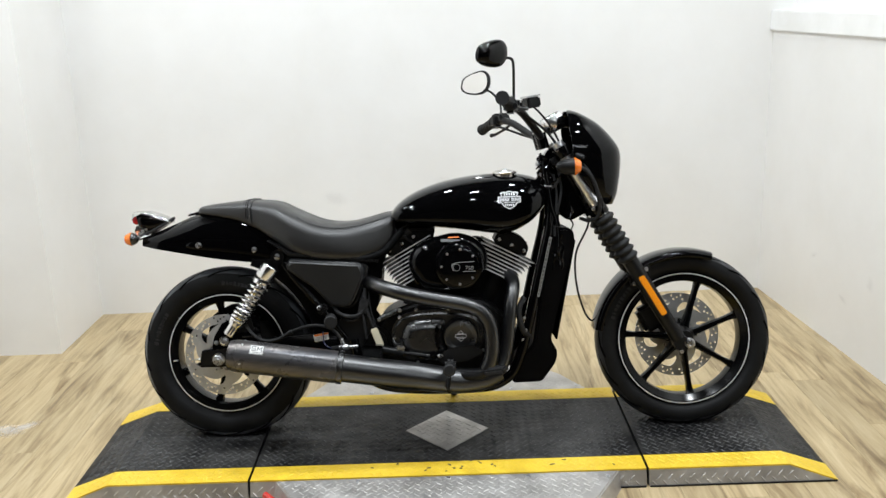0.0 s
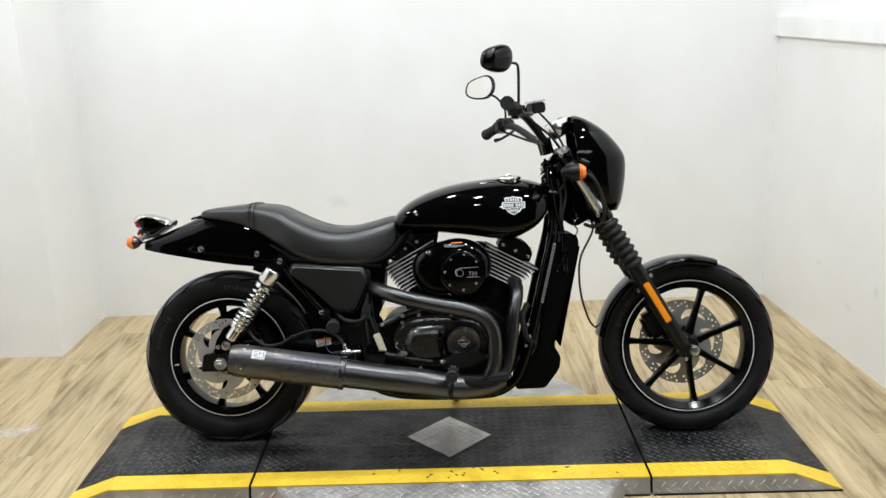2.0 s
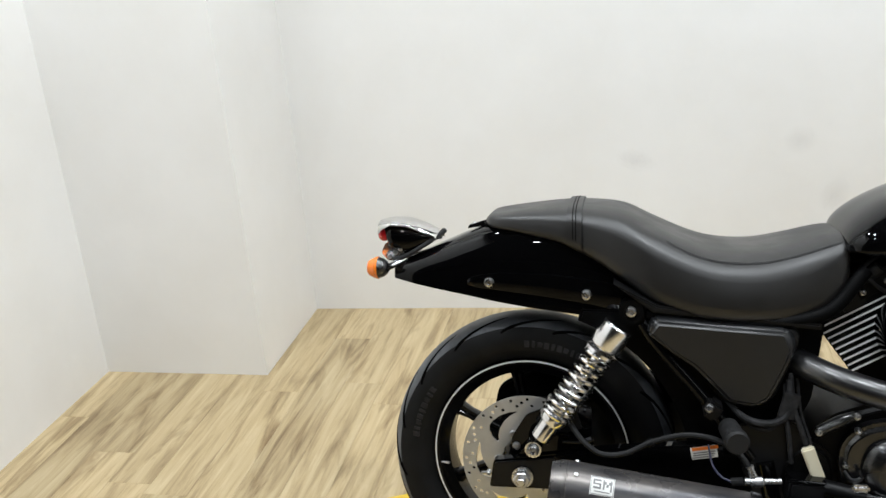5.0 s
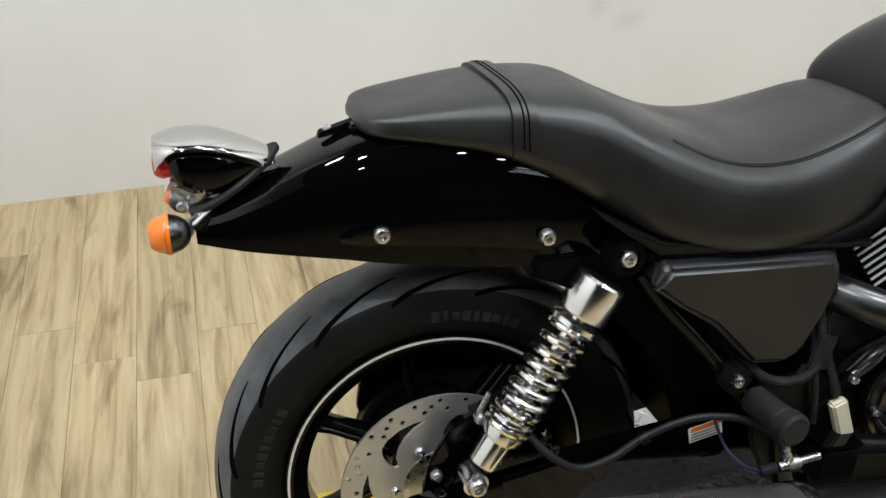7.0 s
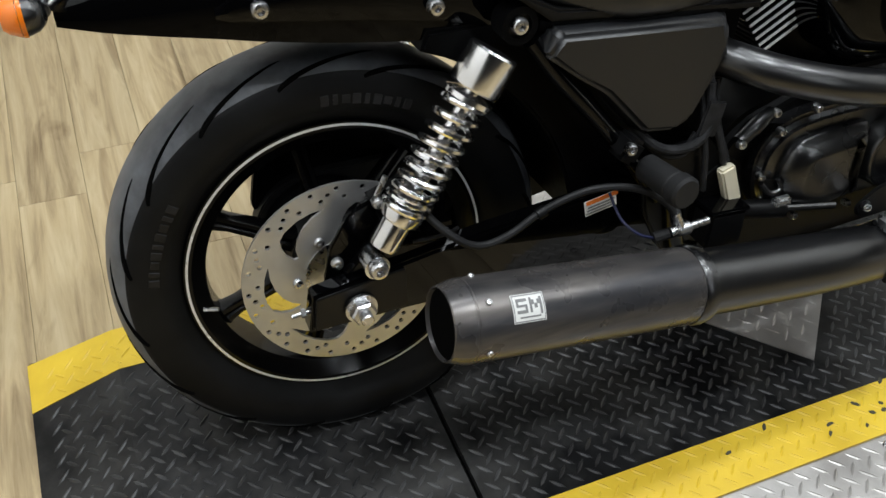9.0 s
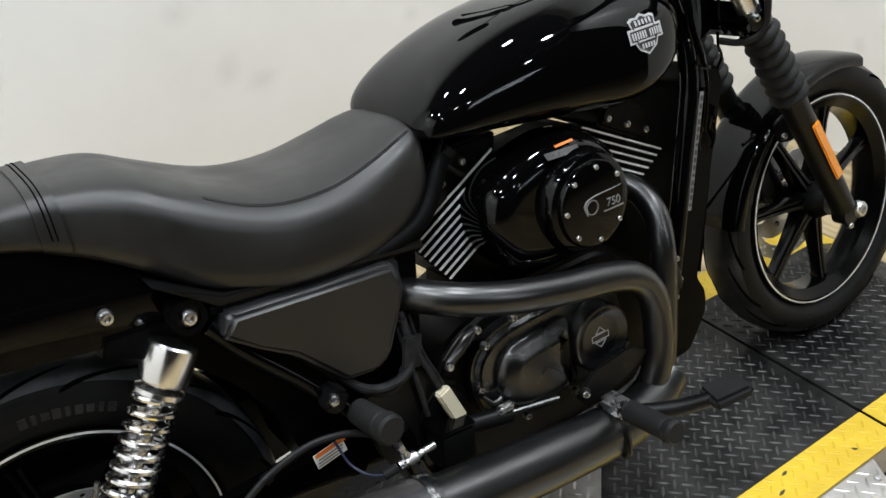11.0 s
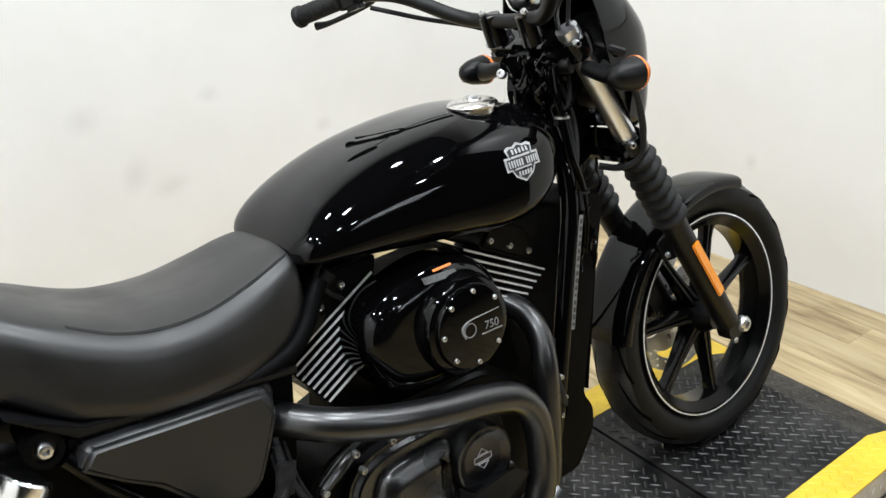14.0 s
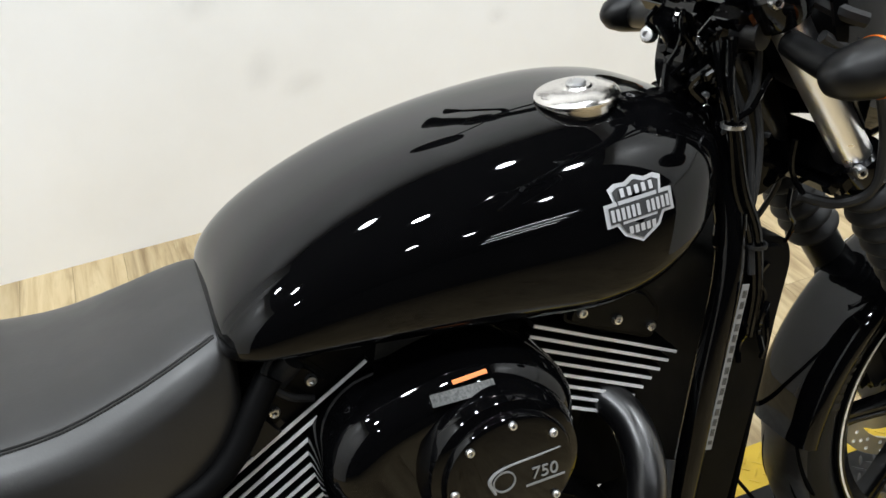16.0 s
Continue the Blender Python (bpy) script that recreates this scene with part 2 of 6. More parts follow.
def smooth_path(points, steps=8, closed=False):
    """Points on a Catmull-Rom curve through the given points (any dimension)."""
    p = [np.array(q, float) for q in points]
    n, out = len(p), []
    for i in range(n if closed else n - 1):
        a = p[(i - 1) % n] if closed or i > 0 else 2 * p[0] - p[1]
        b, c = p[i % n], p[(i + 1) % n]
        d = p[(i + 2) % n] if closed or i + 2 < n else 2 * p[-1] - p[-2]
        for k in range(steps):
            t = k / steps
            out.append(0.5 * (2 * b + (c - a) * t + (2 * a - 5 * b + 4 * c - d) * t * t + (3 * b - a - 3 * c + d) * t ** 3))
    if not closed:
        out.append(p[-1])
    return out


def skin(rings, caps=True, closed=True, bm=None, loop=False):
    """Join rings of points into one skin; loop: the last ring meets the first."""
    bm = bm or bmesh.new()
    vs = [[bm.verts.new(tuple(float(c) for c in q)) for q in ring] for ring in rings]
    n = len(vs[0])
    pairs = list(zip(vs, vs[1:])) + ([(vs[-1], vs[0])] if loop else [])
    for a, b in pairs:
        for i in range(n if closed else n - 1):
            j = (i + 1) % n
            try:
                bm.faces.new((a[i], a[j], b[j], b[i]))
            except ValueError:
                pass
    if caps and closed and not loop:
        bm.faces.new(vs[0])
        bm.faces.new(vs[-1])
    return bm


def frame_of(d):
    d = Vector(d).normalized()
    q = d.to_track_quat("Z", "Y").to_matrix()
    return q @ Vector((1, 0, 0)), q @ Vector((0, 1, 0)), d


def tube(points, r, seg=12, steps=8, bm=None, straight=False, caps=True):
    """A round bar along a curve; r: one radius, or one for each given point."""
    n = len(points)
    rr = list(r) if isinstance(r, (list, tuple)) else [r] * n
    four = [(*p, q) for p, q in zip(points, rr)]
    line = [np.array(q, float) for q in four] if straight else smooth_path(four, steps)
    rings, up = [], None
    for i, q in enumerate(line):
        a, b = line[max(i - 1, 0)][:3], line[min(i + 1, len(line) - 1)][:3]
        d = Vector(b - a).normalized()
        if up is None:
            up = frame_of(d)[0]
        up = (up - d * up.dot(d)).normalized()
        side = d.cross(up)
        c = Vector(q[:3])
        rings.append([c + (up * math.cos(k * 2 * math.pi / seg) + side * math.sin(k * 2 * math.pi / seg)) * float(q[3]) for k in range(seg)])
    return skin(rings, caps, bm=bm)


def rod(a, b, r, r2=None, seg=16, bm=None):
    return tube([a, b], [r, r if r2 is None else r2], seg, bm=bm, straight=True)


def lathe(profile, at, axis=(0, 1, 0), seg=32, bm=None, closed=False):
    """Turn (radius, along) pairs round an axis through at; closed: the profile is a ring of its own."""
    u, v, d = frame_of(axis)
    at = Vector(at)
    rings = []
    for k in range(seg):
        a = k * 2 * math.pi / seg
        rings.append([at + d * h + (u * math.cos(a) + v * math.sin(a)) * r for r, h in profile])
    bm = skin(rings, False, closed, bm, loop=True)
    bmesh.ops.remove_doubles(bm, verts=bm.verts, dist=1e-6)
    if not closed:
        bmesh.ops.holes_fill(bm, edges=[e for e in bm.edges if e.is_boundary], sides=0)
    return bm


def slab(outline, y0, y1, bevel=0.0, seg=2, bm=None, which=None):
    """An outline of (x, z) pairs given depth from y0 to y1, with rounded rims."""
    own = bmesh.new()
    a = [own.verts.new((x, y0, z)) for x, z in outline]
    b = [own.verts.new((x, y1, z)) for x, z in outline]
    own.faces.new(a)
    own.faces.new(b)
    n = len(a)
    for i in range(n):
        own.faces.new((a[i], a[(i + 1) % n], b[(i + 1) % n], b[i]))
    bmesh.ops.recalc_face_normals(own, faces=own.faces)
    if bevel:
        rim = [e for e in own.edges if abs(e.verts[0].co.y - e.verts[1].co.y) < 1e-6 and (which is None or abs(e.verts[0].co.y - which) < 1e-6)]
        bmesh.ops.bevel(own, geom=rim, offset=bevel, segments=seg, affect="EDGES", clamp_overlap=True)
    if bm is None:
        return own
    merge(bm, own)
    return bm


def merge(bm, other):
    me = bpy.data.meshes.new("tmp")
    other.to_mesh(me)
    other.free()
    bm.from_mesh(me)
    bpy.data.meshes.remove(me)


def block(size, at=(0, 0, 0), bevel=0.003, turn=(0, 0, 0), seg=2, bm=None):
    own = bmesh.new()
    bmesh.ops.create_cube(own, size=1.0)
    bmesh.ops.scale(own, vec=size, verts=own.verts)
    if bevel:
        bmesh.ops.bevel(own, geom=own.edges[:], offset=min(bevel, min(size) * 0.45), segments=seg, affect="EDGES")
    bmesh.ops.transform(own, matrix=pose(*at, *turn), verts=own.verts)
    if bm is None:
        return own
    merge(bm, own)
    return bm


def domed(outline, levels):
    """A closed outline of (x, z) pairs stepped inwards: levels are (inset, y), from the back to the face."""
    pts = [np.array(q, float) for q in outline]
    n = len(pts)
    area = sum(pts[i][0] * pts[(i + 1) % n][1] - pts[(i + 1) % n][0] * pts[i][1] for i in range(n))
    inward = []
    for i in range(n):
        d = pts[(i + 1) % n] - pts[i - 1]
        k = np.array((-d[1], d[0])) / max(np.hypot(*d), 1e-9)
        inward.append(k if area > 0 else -k)
    levels = levels + [(levels[-1][0] + 0.003, levels[-1][1])]
    return skin([[(p[0] + k[0] * inset, y, p[1] + k[1] * inset) for p, k in zip(pts, inward)] for inset, y in levels])


def dense(points, step=0.006):
    """The polygon with its long edges cut into short ones."""
    out = []
    for a, b in zip(points, points[1:] + points[:1]):
        k = max(1, int(math.dist(a, b) / step))
        out += [(a[0] + (b[0] - a[0]) * i / k, a[1] + (b[1] - a[1]) * i / k) for i in range(k)]
    return out


def rounded(points, steps=4):
    return [tuple(q) for q in smooth_path(points, steps, closed=True)]


def corner_round(points, r, seg=4):
    """The polygon with each corner cut to an arc."""
    out, n = [], len(points)
    for i in range(n):
        p, a, b = (Vector((*points[j % n], 0)) for j in (i, i - 1, i + 1))
        u, v = (a - p), (b - p)
        k = min(r, u.length * 0.45, v.length * 0.45)
        u, v = p + u.normalized() * k, p + v.normalized() * k
        for s in range(seg + 1):
            t = s / seg
            q = u * (1 - t) ** 2 + p * 2 * t * (1 - t) + v * t * t
            out.append((q.x, q.y))
    return out


def bolt(at, axis, r=0.008, h=0.006, name="bolt", parent=None, mat=None, socket=True, label=""):
    """A button-head screw with a socket, its head along the axis."""
    prof = [(0, -0.004), (r, -0.004), (r, h * 0.45), (r * 0.8, h * 0.9), (r * 0.5, h)]
    prof += [(r * 0.45, h), (r * 0.40, h * 0.3), (0, h * 0.3)] if socket else [(0, h)]
    return part(name, lathe(prof, at, axis, 14), mat or ZINC, parent, label)


def hexnut(at, axis, r, h, bm=None):
    u, v, d = frame_of(axis)
    at = Vector(at)
    ring = lambda s, k: [at + d * k + (u * math.cos(a * math.pi / 3) + v * math.sin(a * math.pi / 3)) * s for a in range(6)]
    return skin([ring(r * 0.96, 0), ring(r, h * 0.15), ring(r, h * 0.8), ring(r * 0.86, h)], bm=bm)


# ---- the room ----
def wall(name, x0, y0, x1, y1, z0, z1, thick, label, mat=WALL):
    """A wall whose face runs from (x0, y0) to (x1, y1), its thickness on the left of that way."""
    d = Vector((x1 - x0, y1 - y0, 0))
    n = Vector((-d.y, d.x, 0)).normalized() * thick
    a, b = Vector((x0, y0, 0)), Vector((x1, y1, 0))
    bm = bmesh.new()
    low = [bm.verts.new((q.x, q.y, z0)) for q in (a, b, b + n, a + n)]
    top = [bm.verts.new((q.x, q.y, z1)) for q in (a, b, b + n, a + n)]
    bm.faces.new(low)
    bm.faces.new(top)
    for i in range(4):
        j = (i + 1) % 4
        bm.faces.new((low[i], low[j], top[j], top[i]))
    return tagged(part(name, bm, mat, smooth=0), label, "wall", kind="structure")


COL_X, COL_Y, LEFT_X = -1.755, 0.985, -2.34
BACK = ((COL_X, 1.515), (1.576, 1.605))        # face of the back wall, from corner to corner
RIGHT = ((1.576, 1.605), (1.752, -1.2))        # face of the side wall, running out of the bay
SKEW = math.atan2(RIGHT[1][0] - RIGHT[0][0], RIGHT[0][1] - RIGHT[1][1])


def back_y(x):
    return BACK[0][1] + (x - BACK[0][0]) / (BACK[1][0] - BACK[0][0]) * (BACK[1][1] - BACK[0][1])


def right_x(y):
    return RIGHT[0][0] + (RIGHT[0][1] - y) * math.tan(SKEW)


wall("wall_back", COL_X, back_y(COL_X), 1.9, back_y(1.9), 0, CEIL, 0.12, "white painted wall behind the motorcycle")
wall("wall_jog_side", COL_X, COL_Y, COL_X, BACK[0][1] + 0.1, 0, CEIL, 0.12, "white side face of the wall that steps forward")
wall("wall_jog_front", LEFT_X - 0.12, COL_Y, COL_X - 0.12, COL_Y, 0, CEIL, 0.12, "white wall face that steps forward beside the display bay")
wall("wall_left", LEFT_X, -1.6, LEFT_X, COL_Y, 0, CEIL, 0.12, "white painted side wall of the display bay")
wall("wall_right", right_x(1.7), 1.7, right_x(-1.2), -1.2, 0, 1.285, 0.12, "white half-height side wall with light scuffs")
wall("wall_right_upper", right_x(1.7) + 0.10, 1.7, right_x(-1.2) + 0.10, -1.2, 1.383, CEIL, 0.12, "greyish white wall above the ledge")
ledge = part("trim_ledge", block((0.14, 2.93, 0.098), (0, 0, 0), 0.006), CAP)
ledge.matrix_basis = pose(right_x(0.25) + 0.055, 0.25, 1.334, 0, 0, math.degrees(SKEW))
tagged(ledge, "white painted ledge board along the side wall", "ledge", kind="structure")
# unseen walls close the room; their dark colour keeps the bike's reflections dark
wall("wall_showroom_far", 7.0, -9.0, -7.0, -9.0, 0, CEIL, 0.15, "unseen dark grey far wall added to close the showroom", FARWALL)
wall("wall_showroom_east", 7.0, 4.0, 7.0, -9.0, 0, CEIL, 0.15, "unseen dark grey side wall added to close the showroom", FARWALL)
wall("wall_showroom_west", -7.0, -9.0, -7.0, 4.0, 0, CEIL, 0.15, "unseen dark grey side wall added to close the showroom", FARWALL)
wall("wall_showroom_near", -7.0, 4.0, 7.0, 4.0, 0, CEIL, 0.15, "unseen dark grey end wall added to close the showroom", FARWALL)
roof = part("ceiling", block((14.4, 13.4, 0.1), (0, -2.5, CEIL + 0.05), 0), CEILING, smooth=0)
tagged(roof, "dark high ceiling of the showroom", "ceiling", kind="structure")
floor = part("floor", block((14.2, 13.2, 0.1), (0, -2.5, -0.056), 0), WOOD, smooth=0)
tagged(floor, "rustic tan wood-look vinyl plank floor", "floor", kind="structure")


def scuff(x, y, z, w, h, turn, tilt, label):
    """A faint smear of dirt on a wall; its outline fades in the material."""
    bm = bmesh.new()
    ring = [Vector((math.cos(k * math.pi / 12), 0, math.sin(k * math.pi / 12))) for k in range(24)]
    bm.faces.new([bm.verts.new(q) for q in ring])
    ob = part("scuff_mark", bm, SCUFF, smooth=0)
    ob.matrix_basis = pose(x, y, z, 0, tilt, turn) @ Matrix.Diagonal((w, 1, h, 1))
    return tagged(ob, label, "scuff", group="scuffs on the walls", kind="structure")


BACK_TURN = math.degrees(math.atan2(BACK[1][1] - BACK[0][1], BACK[1][0] - BACK[0][0]))
for x, z, w, h, tilt in ((-0.02, 0.60, 0.075, 0.065, 0), (0.10, 0.41, 0.06, 0.085, 20), (0.20, 0.35, 0.09, 0.05, -10), (0.75, 0.42, 0.05, 0.04, 0), (-0.55, 0.55, 0.09, 0.05, 15), (0.36, 0.60, 0.06, 0.04, 0)):
    scuff(x, back_y(x) - 0.0014, z, w, h, BACK_TURN, tilt, "faint grey scuff on the white wall")
for y, z, w, h, tilt in ((1.03, 0.335, 0.05, 0.018, 25), (0.55, 0.345, 0.035, 0.045, 0), (0.75, 0.22, 0.05, 0.02, -15)):
    scuff(right_x(y) - 0.0014, y, z, w, h, 90 + math.degrees(SKEW), tilt, "faint grey scuff on the white side wall")


for x, y, w, h, turn in ((-1.87, 0.15, 0.16, 0.07, 20), (-1.65, 0.22, 0.12, 0.08, -15), (-1.60, 0.25, 0.10, 0.05, 40), (-1.77, 0.11, 0.12, 0.06, 10)):
    ob = scuff(x, y, 0.0012, w, h, 0, 0, "chalky worn patch on the plank floor")
    ob.name = "floor_scuff"
    ob.data.materials[0] = FLOOR_SCUFF
    ob.matrix_basis = pose(x, y, 0.0012, 0, 0, turn) @ pose(0, 0, 0, 90) @ Matrix.Diagonal((w, 1, h, 1))


# ---- lamps of the showroom ceiling ----
def spot_lamp(x, y, watts, size):
    lamp = thing("ceiling_lamp", "round white high ceiling lamp in a dark housing", "lamp", pose(x, y, CEIL - 0.25), "ceiling lamps")
    part("housing", lathe([(0.0, 0.252), (0.06, 0.252), (0.10, 0.10), (size + 0.02, 0.012), (size + 0.02, 0.0), (size + 0.005, 0.0), (size + 0.005, 0.014), (0.0, 0.014)], (0, 0, 0), (0, 0, 1), 24), SHELL, lamp)
    data = bpy.data.lights.new("glow", "AREA")
    data.shape, data.size, data.energy = "DISK", size * 2, watts
    data.color = (0.90, 0.957, 1.0)
    glow = new("glow", data)
    glow.parent = lamp
    glow.matrix_basis = pose(0, 0, -0.004)
    return lamp


def strip_lamp(x, y, turn, watts, length=1.2):
    lamp = thing("tube_lamp", "long white fluorescent tube lamp under the ceiling", "lamp", pose(x, y, CEIL - 0.3, 0, 0, turn), "tube lamps")
    part("housing", block((length + 0.06, 0.12, 0.06), (0, 0, 0.035), 0.006), SHELL, lamp)
    for s in (-0.4, 0.4):
        part("hanger", rod((s * length, 0, 0.06), (s * length, 0, 0.302), 0.006), SHELL, lamp)
    data = bpy.data.lights.new("glow", "AREA")
    data.shape, data.size, data.size_y, data.energy = "RECTANGLE", length, 0.06, watts
    data.color = (0.90, 0.957, 1.0)
    glow = new("glow", data)
    glow.parent = lamp
    glow.matrix_basis = pose(0, 0, -0.004)
    return lamp


for lx, ly, watts in ((-1.9, 0.35, 25), (-0.6, 0.45, 27), (0.7, 0.40, 27), (-1.5, -0.75, 36), (-0.1, -0.7, 40), (1.3, -0.75, 38)):
    spot_lamp(lx, ly, watts, 0.09)
for lx, ly in ((-1.6, -2.2), (-0.2, -2.5), (1.3, -2.3), (0.5, -3.4)):
    spot_lamp(lx, ly, 11, 0.075)
for lx, ly in ((1.7, -4.7), (1.7, -5.25), (1.7, -5.8)):
    strip_lamp(lx, ly, 0, 16, 1.5)


# ---- the lift ----
LIFT = thing("motorcycle_lift", "low motorcycle lift with black tread deck and yellow edge stripes", "lift", pose(LIFT_X, 0.006, 0))


def treads(area, inside, z_of, pitch, name, mat, parent, size=(0.028, 0.0056, 0.0016), upright=False):
    """Raised lozenges in alternating directions over a plate; inside(a, b) tells where, z_of(a, b) the height."""
    verts, faces = [], []
    (a0, a1), (b0, b1) = area
    length, width, high = size
    outline = [(length / 2, 0), (length / 5, width / 2), (-length / 5, width / 2), (-length / 2, 0), (-length / 5, -width / 2), (length / 5, -width / 2)]
    i = 0
    while a0 + i * pitch / 2 < a1:
        a = a0 + i * pitch / 2
        b = b0 + (pitch / 2 if i % 2 else 0)
        while b < b1:
            if inside(a, b):
                turn = math.pi / 4 if i % 2 else -math.pi / 4
                c, s = math.cos(turn), math.sin(turn)
                k = len(verts)
                for x, y in outline + [(length / 4, 0), (-length / 4, 0)]:
                    p, q = a + x * c - y * s, b + x * s + y * c
                    h = high if len(verts) - k > 5 else -0.0002
                    verts.append((p, z_of(p, q) - h, q) if upright == 1 else (p, z_of(p, q) + h, q) if upright == 2 else (p, q, z_of(p, q) + h))
                faces += [(k, k + 1, k + 6), (k + 1, k + 2, k + 7, k + 6), (k + 2, k + 3, k + 7), (k + 3, k + 4, k + 7), (k + 4, k + 5, k + 6, k + 7), (k + 5, k, k + 6)]
            b += pitch
        i += 1
    me = bpy.data.meshes.new(name)
    me.from_pydata(verts, [], faces)
    ob = finish(new(name, me), mat, 0)
    ob.parent = parent
    ob["kind"] = "stuff"
    return ob


KINK, END, REAR_END, GAP, HALF, STRIPE = 1.062, 1.209, 1.203, 0.620, 0.303, 0.221
FLARE = 0.016        # how far the skirt leans out towards the floor


def deck_z(x):
    end = END if x > 0 else REAR_END
    return TOP if abs(x) < KINK else TOP - (abs(x) - KINK) / (end - KINK) * (TOP - 0.004)


def skirt_y(z):
    return HALF + 0.0024 + FLARE * (1 - z / TOP)


def deck_section(x0, x1, name, label):
    """One length of the deck: its body, tread, two stripes and two edge plates."""
    ends = sorted({x0, x1, *(k for k in (-KINK, KINK) if x0 < k < x1)})
    outline = [(x, deck_z(x)) for x in ends] + [(x1, 0.0), (x0, 0.0)]
    deck = part(name, slab(outline, -HALF, HALF), DECK, LIFT, label, smooth=0)
    treads(((x0 + 0.02, x1 - 0.015), (-STRIPE + 0.016, STRIPE - 0.01)), lambda a, b: -REAR_END + 0.02 < a < END - 0.02 and not (abs(a) + abs(b) < 0.162), lambda a, b: deck_z(a) + 0.0002, 0.030, "deck_pattern", TREAD, deck)
    for s in (-1, 1):
        rings = []
        for x in ends:
            z = deck_z(x)
            rings.append([(x, s * STRIPE, z - 0.001), (x, s * STRIPE, z + 0.0012), (x, s * (skirt_y(z) + 0.0006), z + 0.0012), (x, s * (skirt_y(z) + 0.0006), z - 0.004)])
        stripe = part("edge_stripe", skin(rings), YELLOW, deck, "yellow painted edge stripe", smooth=0)
        treads(((x0 + 0.02, x1 - 0.015), (STRIPE + 0.015, HALF - 0.008) if s > 0 else (-HALF + 0.012, -STRIPE - 0.008)), lambda a, b: -REAR_END + 0.02 < a < END - 0.02, lambda a, b: deck_z(a) + 0.0013, 0.030, "stripe_pattern", YELLOW, stripe, (0.026, 0.0055, 0.0014))
        rings = []
        for x in ends:
            z = max(deck_z(x) - 0.0045, 0.0004)
            rings.append([(x, s * (HALF - 0.001), z), (x, s * skirt_y(z), z), (x, s * skirt_y(0.0), 0.0), (x, s * (HALF - 0.001), 0.0)])
        edge = part("edge_plate", skin(rings), STEEL, deck, "bare aluminium tread-plate skirt", smooth=0)
        part("base_strip", block((x1 - x0 - 0.004, 0.005, 0.005), ((x0 + x1) / 2, s * (skirt_y(0.0) + 0.001), 0.0026), 0.001), SOFT_RUBBER, deck, "thin black rubber strip along the floor", smooth=0)
        if s < 0:
            treads(((x0 + 0.015, x1 - 0.012), (0.012, TOP)), lambda a, b: b < deck_z(a) - 0.014, lambda a, b: -skirt_y(b) - 0.0001, 0.034, "plate_pattern", STEEL, edge, (0.026, 0.006, 0.0016), 1)
    return deck


deck_section(-REAR_END, -GAP - 0.004, "rear_deck", "sloped rear deck section with scraped black paint")
deck_section(-GAP + 0.004, GAP - 0.004, "middle_deck", "")
deck_section(GAP + 0.004, END, "front_deck", "")
# black block in each deck joint stands in for the shade inside
for gx in (-GAP, GAP):
    part("deck_gap", block((0.0072, HALF * 2 - 0.004, TOP - 0.012), (gx, 0, TOP / 2 - 0.006), 0), SHADE_BLACK, LIFT, smooth=0)

bm = bmesh.new()
ring = [(0.142, 0), (0, 0.149), (-0.142, 0), (0, -0.149)]
skin([[(x, y, TOP - 0.001) for x, y in ring], [(x, y, TOP + 0.0025) for x, y in ring]], bm=bm)
diamond = part("diamond_plate", bm, STEEL, LIFT, "bare aluminium diamond-shaped tread plate", smooth=0)
treads(((-0.13, 0.13), (-0.14, 0.14)), lambda a, b: abs(a) + abs(b) < 0.128, lambda a, b: TOP + 0.0026, 0.034, "diamond_pattern", STEEL, diamond, (0.03, 0.006, 0.0012))

for s in (-1, 1):
    plan = [(-0.535, HALF + 0.0042), (0.53, HALF + 0.0042), (0.445, 0.455), (0.36, 0.54), (0.20, 0.63), (-0.20, 0.63), (-0.37, 0.52), (-0.46, 0.44)]
    bm = bmesh.new()
    low = [bm.verts.new((x * 1.03, s * (y if y < HALF + 0.01 else y + 0.022), 0.0)) for x, y in plan]
    top = [bm.verts.new((x, s * y, TOP - 0.001)) for x, y in plan]
    bm.faces.new(low)
    bm.faces.new(top)
    for i in range(len(plan)):
        j = (i + 1) % len(plan)
        bm.faces.new((low[i], low[j], top[j], top[i]))
    bmesh.ops.bevel(bm, geom=[e for e in bm.edges if e.verts[0].co.z > 0.03 and e.verts[1].co.z > 0.03], offset=0.004, segments=2, affect="EDGES")
    side_plate = part("side_plate", bm, STEEL, LIFT, "bare aluminium tread-plate side wing", smooth=30)
    wing = lambda a, b: HALF + 0.016 < abs(b) < 0.61 and abs(a) < 0.515 - max(0, abs(b) - 0.32) * 0.85
    treads(((-0.51, 0.51), (0.32, 0.61) if s > 0 else (-0.61, -0.32)), wing, lambda a, b: TOP - 0.0008, 0.032, "wing_pattern", STEEL, LIFT, (0.030, 0.0055, 0.0009))
    for bx, by in ((0.245, 0.328), (0.0, 0.324), (-0.28, 0.328), (0.491, 0.342), (0.16, 0.55), (-0.16, 0.55)):
        bolt((bx, s * by, TOP - 0.0005), (0, 0, 1), 0.007, 0.003, "plate_screw", LIFT)
chip_at = random.Random(12)
